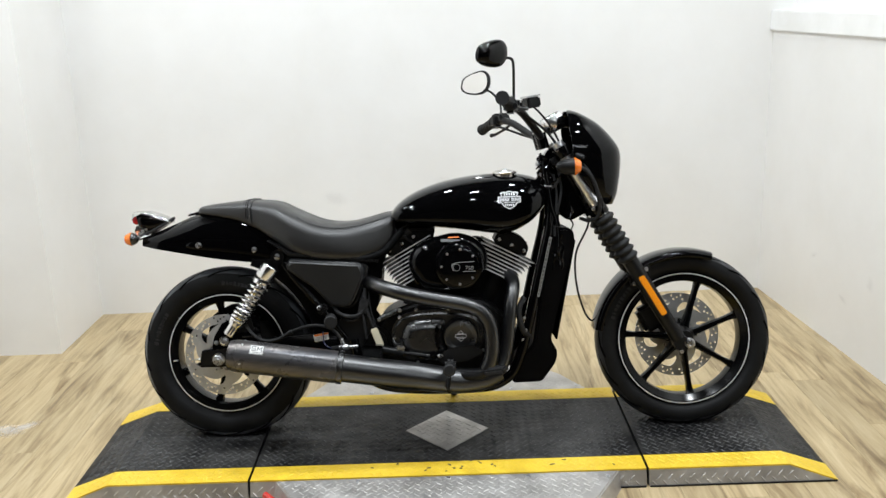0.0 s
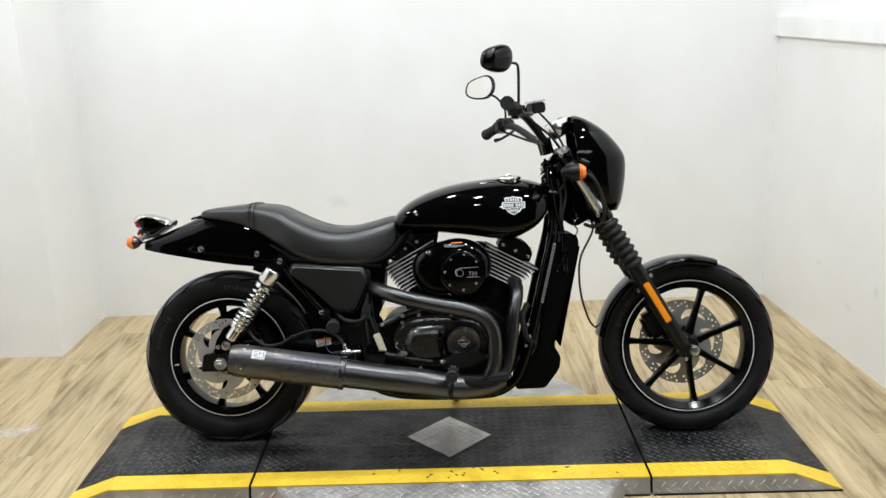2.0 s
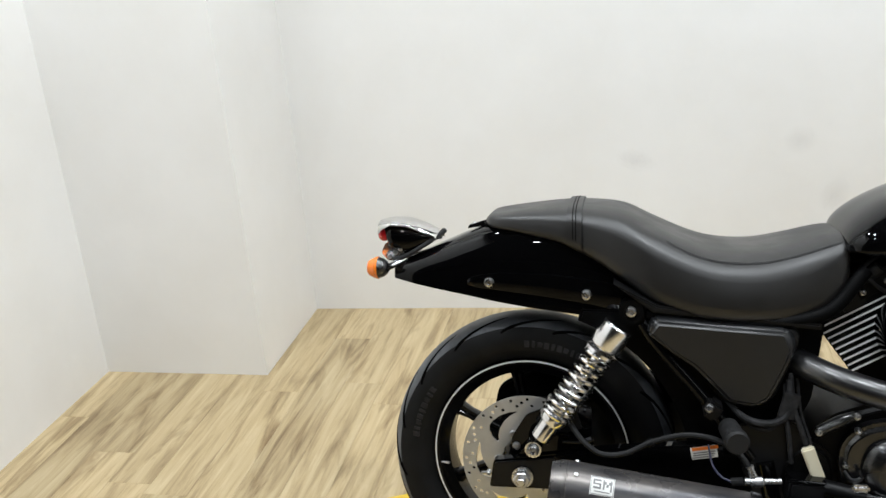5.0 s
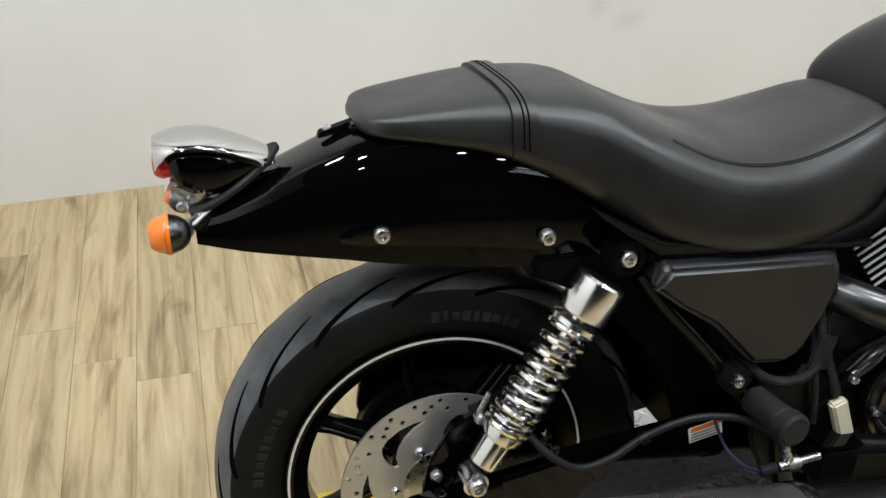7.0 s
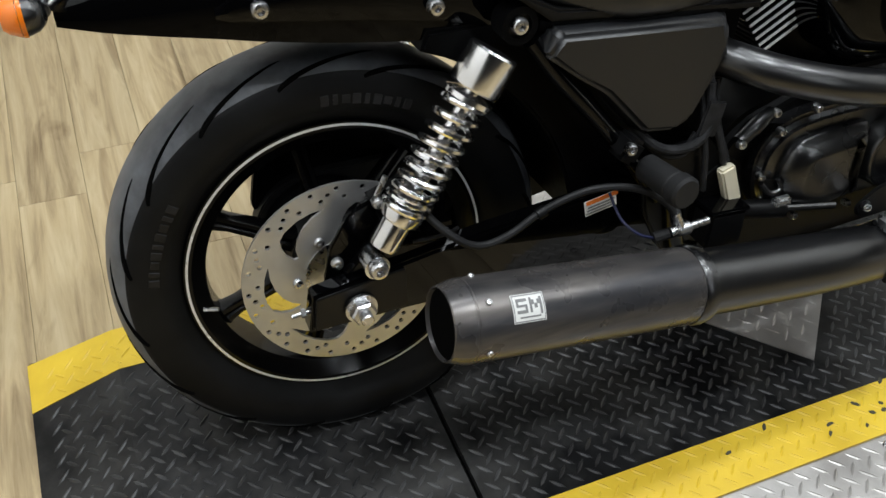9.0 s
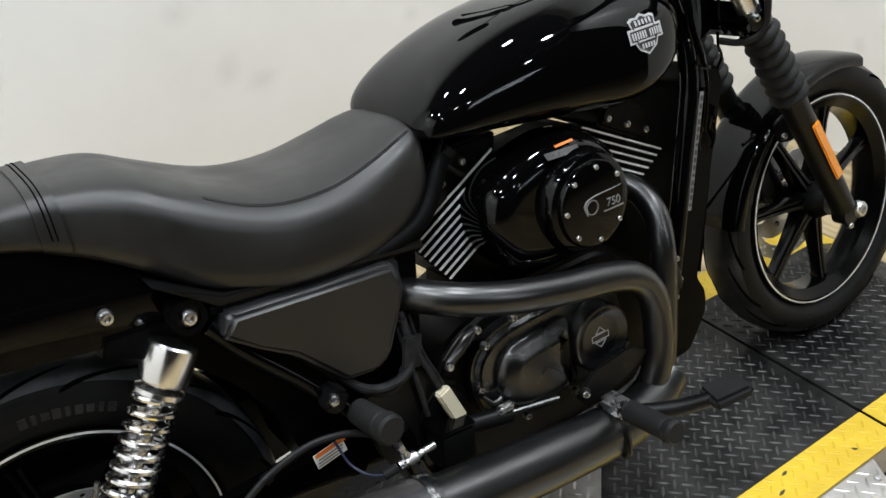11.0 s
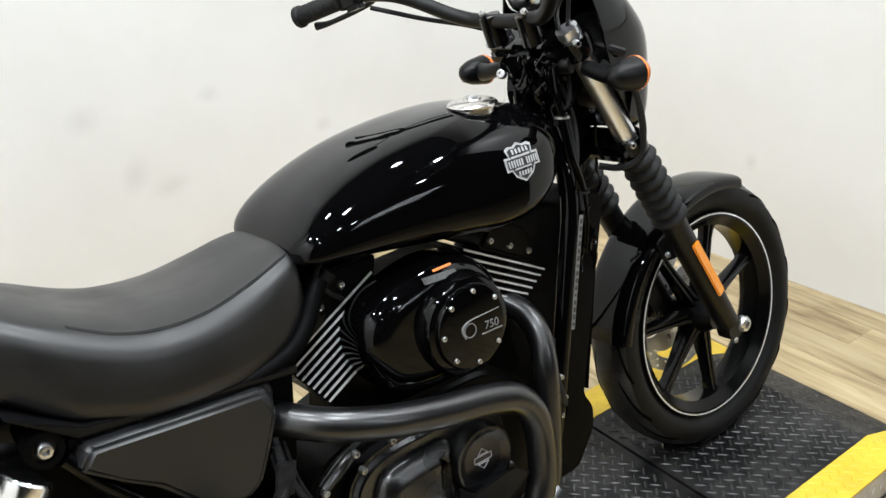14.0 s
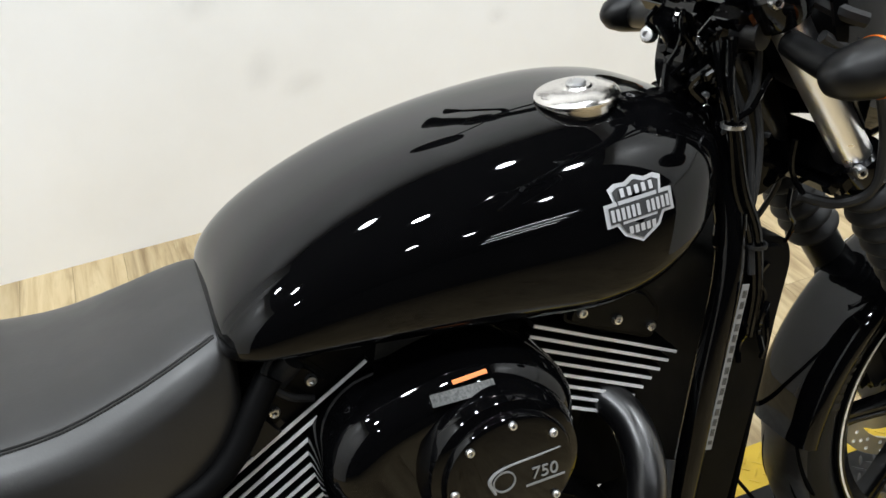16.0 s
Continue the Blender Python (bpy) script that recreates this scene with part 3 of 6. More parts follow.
for cx, cy in ((0.14, -0.252), (0.148, -0.262), (0.10, -0.235), (0.075, -0.222), (0.045, -0.258), (0.04, -0.270), (0.02, -0.268), (-0.005, -0.284), (0.005, -0.246), (-0.06, -0.262), (-0.07, -0.276), (0.33, -0.262), (0.37, -0.235), (-0.24, -0.250), (-0.16, -0.230), (0.52, -0.275)):
    bm = bmesh.new()
    turn, long = chip_at.choice((-0.8, 0.8, 0.1)), chip_at.uniform(0.005, 0.012)
    rim = [(math.cos(k * math.pi / 4) * long * chip_at.uniform(0.6, 1.0), math.sin(k * math.pi / 4) * 0.0035 * chip_at.uniform(0.5, 1.1)) for k in range(8)]
    rim = [(cx + x * math.cos(turn) - y * math.sin(turn), cy + x * math.sin(turn) + y * math.cos(turn)) for x, y in rim]
    skin([[(x, y, TOP + 0.0002) for x, y in rim], [(x, y, TOP + 0.0028) for x, y in rim]], bm=bm)
    part("paint_chip", bm, WORN, LIFT, "dark worn-off patch in the yellow paint", smooth=0)
part("lift_lever", tube([(-0.565, -0.345, 0.03), (-0.535, -0.37, 0.022), (-0.50, -0.40, 0.018)], 0.010, 10), RED_PAINT, LIFT, "red painted steel release lever")

# ---- the motorcycle, in its own frame: x ahead, y to its left, z up; it leans on its stand ----
BIKE = thing("motorcycle", "black cruiser motorcycle with small headlight fairing standing on the lift", "motorcycle", pose(0, 0.024, TOP, -9.8))
REAR, FRONT = (-0.772, 0.028, 0.287), (0.781, 0.022, 0.288)


def tyre_profile(r, rim, w):
    """Closed section (radius, along): the round tread, sidewalls and bead."""
    half = [(rim - 0.006, w * 0.28), (rim + 0.006, w * 0.33), (rim + 0.018, w * 0.43), (rim + (r - rim) * 0.38, w * 0.495), (rim + (r - rim) * 0.62, w * 0.485)]
    crown = []
    for k in range(9):
        a = math.pi / 2 * k / 8
        crown.append((rim + (r - rim) * 0.66 + (r - rim) * 0.34 * math.sin(a), w * 0.475 * math.cos(a) ** 0.8 if k < 8 else 0))
    side = half + crown
    return side


def groove(angle, r, rim, w, side, wheel_at, bm):
    """A curved tread groove from shoulder towards crown: a raised strip coloured as its shade."""
    pts = []
    for k in range(7):
        t = k / 6
        a = math.pi / 2 * (0.12 + 0.66 * t)
        rad = rim + (r - rim) * 0.66 + (r - rim) * 0.34 * math.sin(a) - 0.0016
        y = (w * 0.475 * math.cos(a) ** 0.8 - 0.0004) * side
        th = angle - 0.52 * t ** 1.4
        pts.append((wheel_at[0] + rad * math.cos(th), wheel_at[1] + y, wheel_at[2] + rad * math.sin(th)))
    tube(pts, [0.0022, 0.0036, 0.0036, 0.0034, 0.0031, 0.0026, 0.0010], 6, 2, bm)


def tyre(r, rim, w, at, wheel, words, tread):
    prof = tyre_profile(r, rim, w)
    left = prof
    right = [(a, -b) for a, b in prof[::-1]]
    ring = left + right[1:]
    t = part("tyre", lathe(ring, at, (0, 1, 0), 144, closed=True), RUBBER, wheel, "black rubber tyre with curved grooves and worn tread", smooth=50)
    band = [(a + 0.0006, b) for a, b in prof[7:]]
    band = band + [(a, -b) for a, b in band[::-1][1:]]
    part("tread_band", lathe([(a - 0.004, b * 0.98) for a, b in band[::-1]] + band, at, (0, 1, 0), 144, closed=True), tread, t, "grey worn tread surface", smooth=50)
    bm = bmesh.new()
    for k in range(16):
        groove(k * 2 * math.pi / 16, r + 0.0006, rim, w, 1, at, bm)
        groove((k + 0.5) * 2 * math.pi / 16, r + 0.0006, rim, w, -1, at, bm)
    part("tread_pattern", bm, SHADE_BLACK, t)["kind"] = "stuff"
    for th in words:
        # raised maker's lettering on the sidewall, kept as plain bars
        bm = bmesh.new()
        for k in range(9):
            a = th + (k - 4) * 0.055
            rad = rim + (r - rim) * 0.42
            m = Matrix.Translation((at[0] + rad * math.cos(a), at[1] - w * 0.4955, at[2] + rad * math.sin(a))) @ Euler((0, -a + math.pi / 2, 0)).to_matrix().to_4x4()
            own = block((0.010 - 0.004 * (k % 3 == 1), 0.0012, 0.013 - 0.003 * (k % 4 == 2)), bevel=0.0003, seg=1)
            bmesh.ops.transform(own, matrix=m, verts=own.verts)
            merge(bm, own)
        part("sidewall_marking", bm, TYRE_MARK, t)["kind"] = "stuff"
    return t


def rim_part(rim, w, at, wheel, spokes, phase, hub_r, spoke_w, stripe=True):
    wr = w * 0.40
    prof = [(rim + 0.004, wr), (rim + 0.006, wr - 0.004), (rim - 0.004, wr - 0.010), (rim - 0.016, wr - 0.016), (rim - 0.022, 0), (rim - 0.016, -wr + 0.016), (rim - 0.004, -wr + 0.010), (rim + 0.006, -wr + 0.004), (rim + 0.004, -wr),
            (rim - 0.006, -wr), (rim - 0.013, -wr + 0.006), (rim - 0.026, -wr + 0.016), (rim - 0.029, 0), (rim - 0.026, wr - 0.016), (rim - 0.013, wr - 0.006), (rim - 0.006, wr)]
    part("rim", lathe(prof, at, (0, 1, 0), 96, closed=True), WHEEL, wheel, "semi-gloss black cast rim", smooth=40)
    if stripe:
        for s in (-1, 1):
            p = [(rim + 0.0016, s * (wr + 0.0006)), (rim - 0.0016, s * (wr + 0.0006)), (rim - 0.0016, s * (wr - 0.002)), (rim + 0.0016, s * (wr - 0.002))]
            part("rim_stripe", lathe(p, at, (0, 1, 0), 96, closed=True), PINSTRIPE, wheel, "thin silver-white rim stripe")
    part("hub", lathe([(0, 0.058), (hub_r * 0.7, 0.058), (hub_r * 0.8, 0.045), (hub_r, 0.03), (hub_r, -0.03), (hub_r * 0.8, -0.045), (hub_r * 0.7, -0.058), (0, -0.058)], at, (0, 1, 0), 32), SATIN, wheel)
    for k in range(spokes):
        a = phase + k * 2 * math.pi / spokes
        d, n = Vector((math.cos(a), 0, math.sin(a))), Vector((-math.sin(a), 0, math.cos(a)))
        rings = []
        for t, sw, sy in ((hub_r * 0.8, 1.35, 0.024), (hub_r * 1.3, 1.05, 0.020), (rim * 0.5, 0.85, 0.015), (rim * 0.75, 0.80, 0.013), (rim - 0.032, 1.0, 0.014), (rim - 0.022, 1.5, 0.018)):
            h = spoke_w * sw / 2
            c = Vector(at) + d * t
            sec = [(-h, -sy * 0.5), (-h * 0.8, -sy), (-h * 0.3, -sy), (0, -sy * 0.72), (h * 0.3, -sy), (h * 0.8, -sy), (h, -sy * 0.5), (h, sy * 0.5), (h * 0.8, sy), (h * 0.3, sy), (0, sy * 0.72), (-h * 0.3, sy), (-h * 0.8, sy), (-h, sy * 0.5)]
            rings.append([c + n * p + Vector((0, q, 0)) for p, q in sec])
        part("spoke", skin(rings), WHEEL, wheel, smooth=40)


def pierced(outer, cuts, y, half):
    """A flat plate in (x, z) with cut-outs, from y - half to y + half."""
    bm = bmesh.new()
    for loop in [outer] + cuts:
        vs = [bm.verts.new((x, y - half, z)) for x, z in loop]
        for i in range(len(vs)):
            bm.edges.new((vs[i], vs[(i + 1) % len(vs)]))
    bmesh.ops.triangle_fill(bm, use_beauty=True, use_dissolve=False, edges=bm.edges[:])
    moved = bmesh.ops.extrude_face_region(bm, geom=bm.faces[:])
    bmesh.ops.translate(bm, vec=(0, 2 * half, 0), verts=[v for v in moved["geom"] if isinstance(v, bmesh.types.BMVert)])
    return bm


def brake_disc(at, r, y, wheel, holes=24, phase=0.0):
    """A drilled disc with fin-shaped cut-outs in its carrier."""
    polar = lambda rr, deg: (at[0] + rr * r * math.cos(radians(deg)), at[2] + rr * r * math.sin(radians(deg)))
    circle = lambda rr, n: [polar(rr, 360 * k / n) for k in range(n)]
    cuts = [circle(0.24, 32)]
    for k in range(holes):
        for j, (rr, off) in enumerate(((0.945, 0.0), (0.895, 5.5), (0.85, 10.5))):
            if k % 2 and j == 1:
                continue
            x, z = polar(rr, phase + k * 360 / holes + off)
            cuts.append([(x + 0.0037 * math.cos(i * math.pi / 4), z + 0.0037 * math.sin(i * math.pi / 4)) for i in range(8)])
    fin = ((0.775, 0), (0.790, 10), (0.800, 20), (0.800, 31), (0.780, 38), (0.72, 43), (0.64, 47), (0.55, 49), (0.52, 46), (0.58, 40), (0.64, 31), (0.69, 21), (0.73, 11), (0.755, 3))
    for k in range(6):
        cuts.append([polar(rr, phase + 100 + 60 * k + a) for rr, a in fin])
    disc = part("brake_disc", pierced(circle(1.0, 80), cuts, y, 0.0022), DISC, wheel, "drilled steel brake disc with fin-shaped cut-outs", smooth=0)
    part("carrier_ring", lathe([(r * 0.40, 0.0032), (r * 0.40, -0.0032), (r * 0.22, -0.0032), (r * 0.22, 0.0032)], (at[0], y, at[2]), (0, 1, 0), 40, closed=True), ZINC, disc)
    for k in range(6):
        a = radians(phase + 118 + k * 60)
        bolt(Vector((at[0] + math.cos(a) * r * 0.47, y - 0.0026, at[2] + math.sin(a) * r * 0.47)), (0, -1, 0), 0.007, 0.005, "disc_bolt", disc)
    return disc


def part_empty(name, parent, label=""):
    ob = new(name)
    ob.empty_display_size = 0.05
    ob.parent = parent
    return tagged(ob, label) if label else ob


rear_wheel = part_empty("rear_wheel", BIKE, "black cast rear wheel with silver rim stripe")
tyre(0.2925, 0.203, 0.128, REAR, rear_wheel, (2.75, 1.35), TREAD_RUBBER)
rim_part(0.200, 0.116, REAR, rear_wheel, 7, radians(152), 0.062, 0.026)
brake_disc(REAR, 0.136, -0.046, rear_wheel)
rear_wheel.matrix_basis = Matrix.Translation(REAR) @ Euler((radians(-2.0), 0, radians(-1.7))).to_matrix().to_4x4() @ Matrix.Translation(-Vector(REAR))
front_wheel = part_empty("front_wheel", BIKE, "black seven-spoke cast front wheel with silver rim stripe")
tyre(0.295, 0.222, 0.102, FRONT, front_wheel, (2.6,), TREAD_FRONT)
rim_part(0.221, 0.104, FRONT, front_wheel, 7, radians(-82), 0.040, 0.024)
brake_disc(FRONT, 0.146, 0.080, front_wheel, 26)
front_wheel.matrix_basis = Matrix.Translation(FRONT) @ Euler((radians(-2.5), 0, 0)).to_matrix().to_4x4() @ Matrix.Translation(-Vector(FRONT))
part("valve_stem", rod((-0.957, -0.024, 0.265), (-0.940, -0.034, 0.268), 0.0035, 0.0025, 8), ZINC, rear_wheel)

# axles, swingarm and rear brake
axle = part("rear_axle", lathe([(0, 0.0), (0.021, 0.0), (0.021, 0.004), (0, 0.004)], (-0.778, -0.124, 0.290), (0, -1, 0), 24), ZINC, BIKE, "zinc-plated rear axle nut and washer")
part("axle_nut", hexnut((-0.778, -0.128, 0.290), (0, -1, 0), 0.017, 0.014), ZINC, axle)
part("axle_end", lathe([(0, 0.0), (0.0085, 0.0), (0.0085, 0.010), (0.007, 0.012), (0, 0.012)], (-0.778, -0.142, 0.290), (0, -1, 0), 16), ZINC, axle)
arm = part_empty("swingarm", BIKE, "gloss black box-section swingarm")
for s in (-1, 1):
    y = s * 0.104
    out = corner_round([(-0.845, 0.262), (-0.835, 0.318), (-0.60, 0.352), (-0.34, 0.374), (-0.34, 0.262), (-0.60, 0.258), (-0.72, 0.262)], 0.006)
    part("arm_beam", slab(out, y - 0.014, y + 0.014, 0.004), GLOSS, arm, smooth=40)
    part("adjuster_plate", slab(corner_round([(-0.838, 0.268), (-0.832, 0.316), (-0.715, 0.330), (-0.715, 0.272)], 0.004), y - s * 0.0 + s * 0.0142, y + s * 0.0185, 0.001), SATIN, arm)
part("arm_bridge", rod((-0.40, -0.10, 0.345), (-0.40, 0.10, 0.345), 0.028), GLOSS, arm)
part("adjuster_screw", rod((-0.862, -0.104, 0.286), (-0.835, -0.104, 0.288), 0.0028, seg=8), ZINC, arm)
part("adjuster_nut", hexnut((-0.844, -0.104, 0.2874), (-1, 0, 0), 0.0065, 0.006), ZINC, arm)
part("arm_bracket", slab(corner_round([(-0.79, 0.325), (-0.755, 0.362), (-0.70, 0.372), (-0.64, 0.352), (-0.66, 0.336), (-0.76, 0.322)], 0.005), -0.106, -0.088, 0.003), GLOSS, arm)
part("hose_guide", tube([(-0.700, -0.112, 0.360), (-0.66, -0.116, 0.362), (-0.640, -0.116, 0.368)], 0.0026, 8), SATIN, arm)
caliper = part("rear_caliper", block((0.085, 0.046, 0.062), (-0.700, -0.062, 0.388), 0.010, (0, -18, 0)), SATIN, BIKE, "black rear brake caliper with zinc bolts")
part("caliper_bracket", slab(corner_round([(-0.812, 0.305), (-0.800, 0.358), (-0.772, 0.402), (-0.70, 0.432), (-0.645, 0.420), (-0.645, 0.362), (-0.70, 0.335), (-0.745, 0.305)], 0.006), -0.083, -0.075, 0.002), GLOSS, caliper)
for bx, bz in ((-0.793, 0.337), (-0.803, 0.300), (-0.667, 0.347), (-0.735, 0.412)):
    bolt((bx, -0.084, bz), (0, -1, 0), 0.008, 0.008, "caliper_bolt", caliper)
part("caliper_pin", rod((-0.735, -0.083, 0.42), (-0.722, -0.083, 0.445), 0.004, seg=8), ZINC, caliper)


def shock(side):
    y0, y1 = side * 0.126, side * 0.114
    low, top = Vector((-0.755, y0, 0.353)), Vector((-0.568, y1, 0.626))
    s = part_empty("shock_absorber", BIKE, "chrome coil-over shock absorber")
    d = (top - low).normalized()
    length = (top - low).length
    at = lambda t: low + d * (length * t)
    part("cover", lathe([(0, 0.0), (0.030, 0.0), (0.032, 0.003), (0.031, 0.046), (0.0285, 0.049), (0.014, 0.050), (0, 0.050)], at(0.735), d, 32), CHROME, s, "polished chrome upper cover")
    part("spring_seat", lathe([(0, 0), (0.031, 0), (0.031, 0.006), (0.02, 0.010), (0, 0.010)], at(0.69), d, 28), CHROME, s)
    part("lower_body", lathe([(0, 0), (0.0185, 0), (0.0195, 0.004), (0.0195, 0.036), (0.025, 0.040), (0.0275, 0.048), (0.0275, 0.053), (0.018, 0.056), (0, 0.056)], at(0.07), d, 28), CHROME, s)
    part("shaft", rod(at(0.22), at(0.75), 0.0105), CHROME, s)
    u, v, w = frame_of(d)
    pts, turns = [], 9.6
    for k in range(int(turns * 14) + 1):
        t = k / (turns * 14)
        a = t * turns * 2 * math.pi
        pitch = t ** 1.22
        pts.append(at(0.235 + 0.455 * pitch) + (u * math.cos(a) + v * math.sin(a)) * 0.0268)
    part("spring", tube(pts, 0.0044, 8, straight=True), CHROME, s, "polished chrome coil spring")
    for p, r in ((low, 0.016), (top, 0.019)):
        part("eye", lathe([(r * 0.55, 0.015), (r, 0.015), (r, -0.015), (r * 0.55, -0.015)], p, (0, 1, 0), 24, closed=True), CHROME if p is low else SATIN, s)
    bolt(low + Vector((0, side * 0.016, 0)), (0, side, 0), 0.0125, 0.011, "lower_bolt", s)
    bolt(top + Vector((0, side * 0.017, 0)), (0, side, 0), 0.0105, 0.008, "upper_bolt", s)
    part("upper_boss", lathe([(0.0145, 0.02), (0.0225, 0.02), (0.0225, -0.01), (0.0145, -0.01)], top, (0, side, 0), 28, closed=True), MATT, s)
    return s


shock(-1)
shock(1)


def shell(stations, name, mat, parent, label="", bottom=1.0, steps=4, power=0.72, n=22, thick=0.004):
    """A hood: arched sections along x, each (x, top, bottom, half width), with a thickness."""
    rings = []
    for x, zt, zb, w in smooth_path(stations, steps):
        outer, inner = [], []
        for k in range(n + 1):
            a = math.pi * k / n
            c, s = math.cos(a), math.sin(a)
            y = -w * math.copysign(abs(c) ** power, c)
            z = zb + (zt - zb) * abs(s) ** power
            outer.append((x, y, z))
            inner.append((x, y * (1 - thick / w), zb + (zt - thick - zb) * abs(s) ** power))
        rings.append(outer + inner[::-1])
    return part(name, skin(rings), mat, parent, label, smooth=50)


def body_of(stations, name, mat, parent, label="", steps=5, n=40, power=0.8, mid=0.45, left=None):
    """A closed body: oval sections along x, each (x, top, bottom, half width); mid: where it is widest."""
    rings = []
    for x, zt, zb, w in smooth_path(stations, steps):
        ring = []
        for k in range(n):
            a = 2 * math.pi * k / n
            c, s = math.cos(a), math.sin(a)
            m, p = left if left and c > 0 else (mid, power)
            zm = zb + (zt - zb) * m
            y = w * math.copysign(abs(c) ** p, c)
            z = zm + ((zt - zm) if s > 0 else (zm - zb)) * math.copysign(abs(s) ** p, s)
            ring.append((x, y, z))
        rings.append(ring)
    return part(name, skin(rings), mat, parent, label, smooth=60)


# rear fender with its side struts
FENDER = [(-1.040, 0.695, 0.664, 0.048), (-0.990, 0.711, 0.653, 0.060), (-0.936, 0.733, 0.643, 0.068), (-0.884, 0.754, 0.634, 0.075), (-0.830, 0.770, 0.624, 0.082), (-0.74, 0.780, 0.611, 0.092), (-0.65, 0.768, 0.602, 0.100), (-0.57, 0.732, 0.600, 0.104)]
fender = shell(FENDER, "rear_fender", GLOSS, BIKE, "gloss black painted rear fender", power=0.64, n=40)
fender.location.y = 0.012
part("strut_boss", slab(corner_round([(-0.60, 0.655), (-0.555, 0.665), (-0.535, 0.640), (-0.535, 0.595), (-0.575, 0.590), (-0.605, 0.615)], 0.014), -0.104, -0.07, 0.006), SATIN, fender)
rings = []
for x, z0, z1, w in ((-0.885, 0.655, 0.668, 0.0745), (-0.87, 0.650, 0.676, 0.0765), (-0.82, 0.645, 0.684, 0.083), (-0.72, 0.634, 0.682, 0.094), (-0.64, 0.622, 0.672, 0.101), (-0.575, 0.606, 0.664, 0.104)):
    y, zm = 0.0 - w, (z0 + z1) / 2
    rings.append([(x, y + 0.006, z0), (x, y - 0.003, z0 + 0.002), (x, y - 0.006, zm), (x, y - 0.003, z1 - 0.002), (x, y + 0.006, z1)])
part("fender_strut", skin(rings), GLOSS, fender, smooth=30)
bolt((-0.840, -0.089, 0.664), (0, -1, 0), 0.010, 0.007, "fender_bolt", fender)
bolt((-0.651, -0.112, 0.645), (0, -1, 0), 0.010, 0.008, "fender_bolt", fender)
arc = [(-0.779 + 0.322 * math.cos(radians(k)), 0.29 + 0.322 * math.sin(radians(k))) for k in range(4, 72, 6)]
part("inner_fender", slab(arc + [(-0.66, 0.615), (-0.50, 0.612), (-0.36, 0.50), (-0.33, 0.40), (-0.35, 0.325)], -0.083, 0.083, 0.004), MATT, BIKE, "matt black inner mudguard")
# added slab blacks out gaps under the seat and beside the engine
part("battery_box", slab(corner_round([(-0.56, 0.655), (-0.20, 0.655), (-0.225, 0.60), (-0.245, 0.45), (-0.27, 0.40), (-0.36, 0.40), (-0.40, 0.50), (-0.52, 0.585)], 0.01), -0.088, 0.088, 0.004), MATT, BIKE, "matt black filler block added behind the side cover")
# added slab darkens the view through the rear wheel's upper openings
part("belt_guard", slab(corner_round([(-0.865, 0.325), (-0.850, 0.400), (-0.780, 0.440), (-0.600, 0.450), (-0.400, 0.420), (-0.400, 0.360), (-0.600, 0.330)], 0.02), 0.086, 0.104, 0.004), MATT, BIKE, "matt black slab added behind the rear wheel")
pulley = part("belt_pulley", lathe([(0, 0.006), (0.076, 0.006), (0.083, 0.016), (0.087, 0.016), (0.087, -0.016), (0.080, -0.016), (0.074, -0.004), (0, -0.004)], (REAR[0], 0.085, REAR[2]), (0, 1, 0), 64), SATIN, BIKE, "black rear belt pulley")
belt = [(-0.779 + 0.089 * math.cos(a), 0.29 + 0.089 * math.sin(a)) for a in (radians(d) for d in range(84, 279, 12))]
part("drive_belt", slab(belt + [(-0.24, 0.285), (-0.24, 0.375)], 0.072, 0.098, 0.002), SOFT_RUBBER, BIKE, "black drive belt with its guard")
part("seat_tab", slab(corner_round([(-0.893, 0.757), (-0.890, 0.764), (-0.845, 0.776), (-0.835, 0.768), (-0.86, 0.762)], 0.002), -0.006, 0.008, 0.001), MATT, fender)
bolt((-0.880, 0.001, 0.766), (-0.25, 0, 1), 0.0055, 0.004, "tab_bolt", fender)
part("fender_clip", block((0.030, 0.02, 0.010), (-0.842, -0.012, 0.772), 0.003, (0, -18, 0)), SATIN, fender)

# tail light and rear turn signals
tail = part_empty("tail_light", BIKE, "chrome-hooded tail light with red lens")
hood = shell([(-1.073, 0.784, 0.757, 0.036), (-1.064, 0.786, 0.768, 0.040), (-1.045, 0.788, 0.776, 0.043), (-1.018, 0.786, 0.775, 0.043), (-0.995, 0.780, 0.768, 0.041), (-0.975, 0.773, 0.756, 0.036), (-0.958, 0.765, 0.747, 0.029), (-0.944, 0.757, 0.745, 0.016)], "hood", HOOD, tail, "polished chrome hood", power=0.85, n=28)
hood.location = (0, 0.004, -0.006)
housing = body_of([(-1.060, 0.778, 0.748, 0.029), (-1.045, 0.781, 0.722, 0.037), (-1.01, 0.778, 0.716, 0.038), (-0.985, 0.770, 0.727, 0.035), (-0.960, 0.758, 0.740, 0.025), (-0.948, 0.752, 0.745, 0.014)], "housing", GLOSS, tail, "gloss black lamp housing under the hood", mid=0.5, power=0.7)
housing.location = (0, 0.004, -0.006)
lens = body_of([(-1.076, 0.764, 0.750, 0.018), (-1.074, 0.768, 0.744, 0.026), (-1.066, 0.772, 0.740, 0.031), (-1.056, 0.772, 0.742, 0.030)], "lens", RED, tail, "red lens", mid=0.5)
lens.location = (0, 0.004, -0.006)
part("bracket", slab(corner_round([(-1.060, 0.735), (-1.034, 0.726), (-1.020, 0.716), (-1.036, 0.698), (-1.056, 0.696), (-1.070, 0.714)], 0.006), -0.026, 0.034, 0.006), CHROME, tail, "polished chrome lamp bracket")
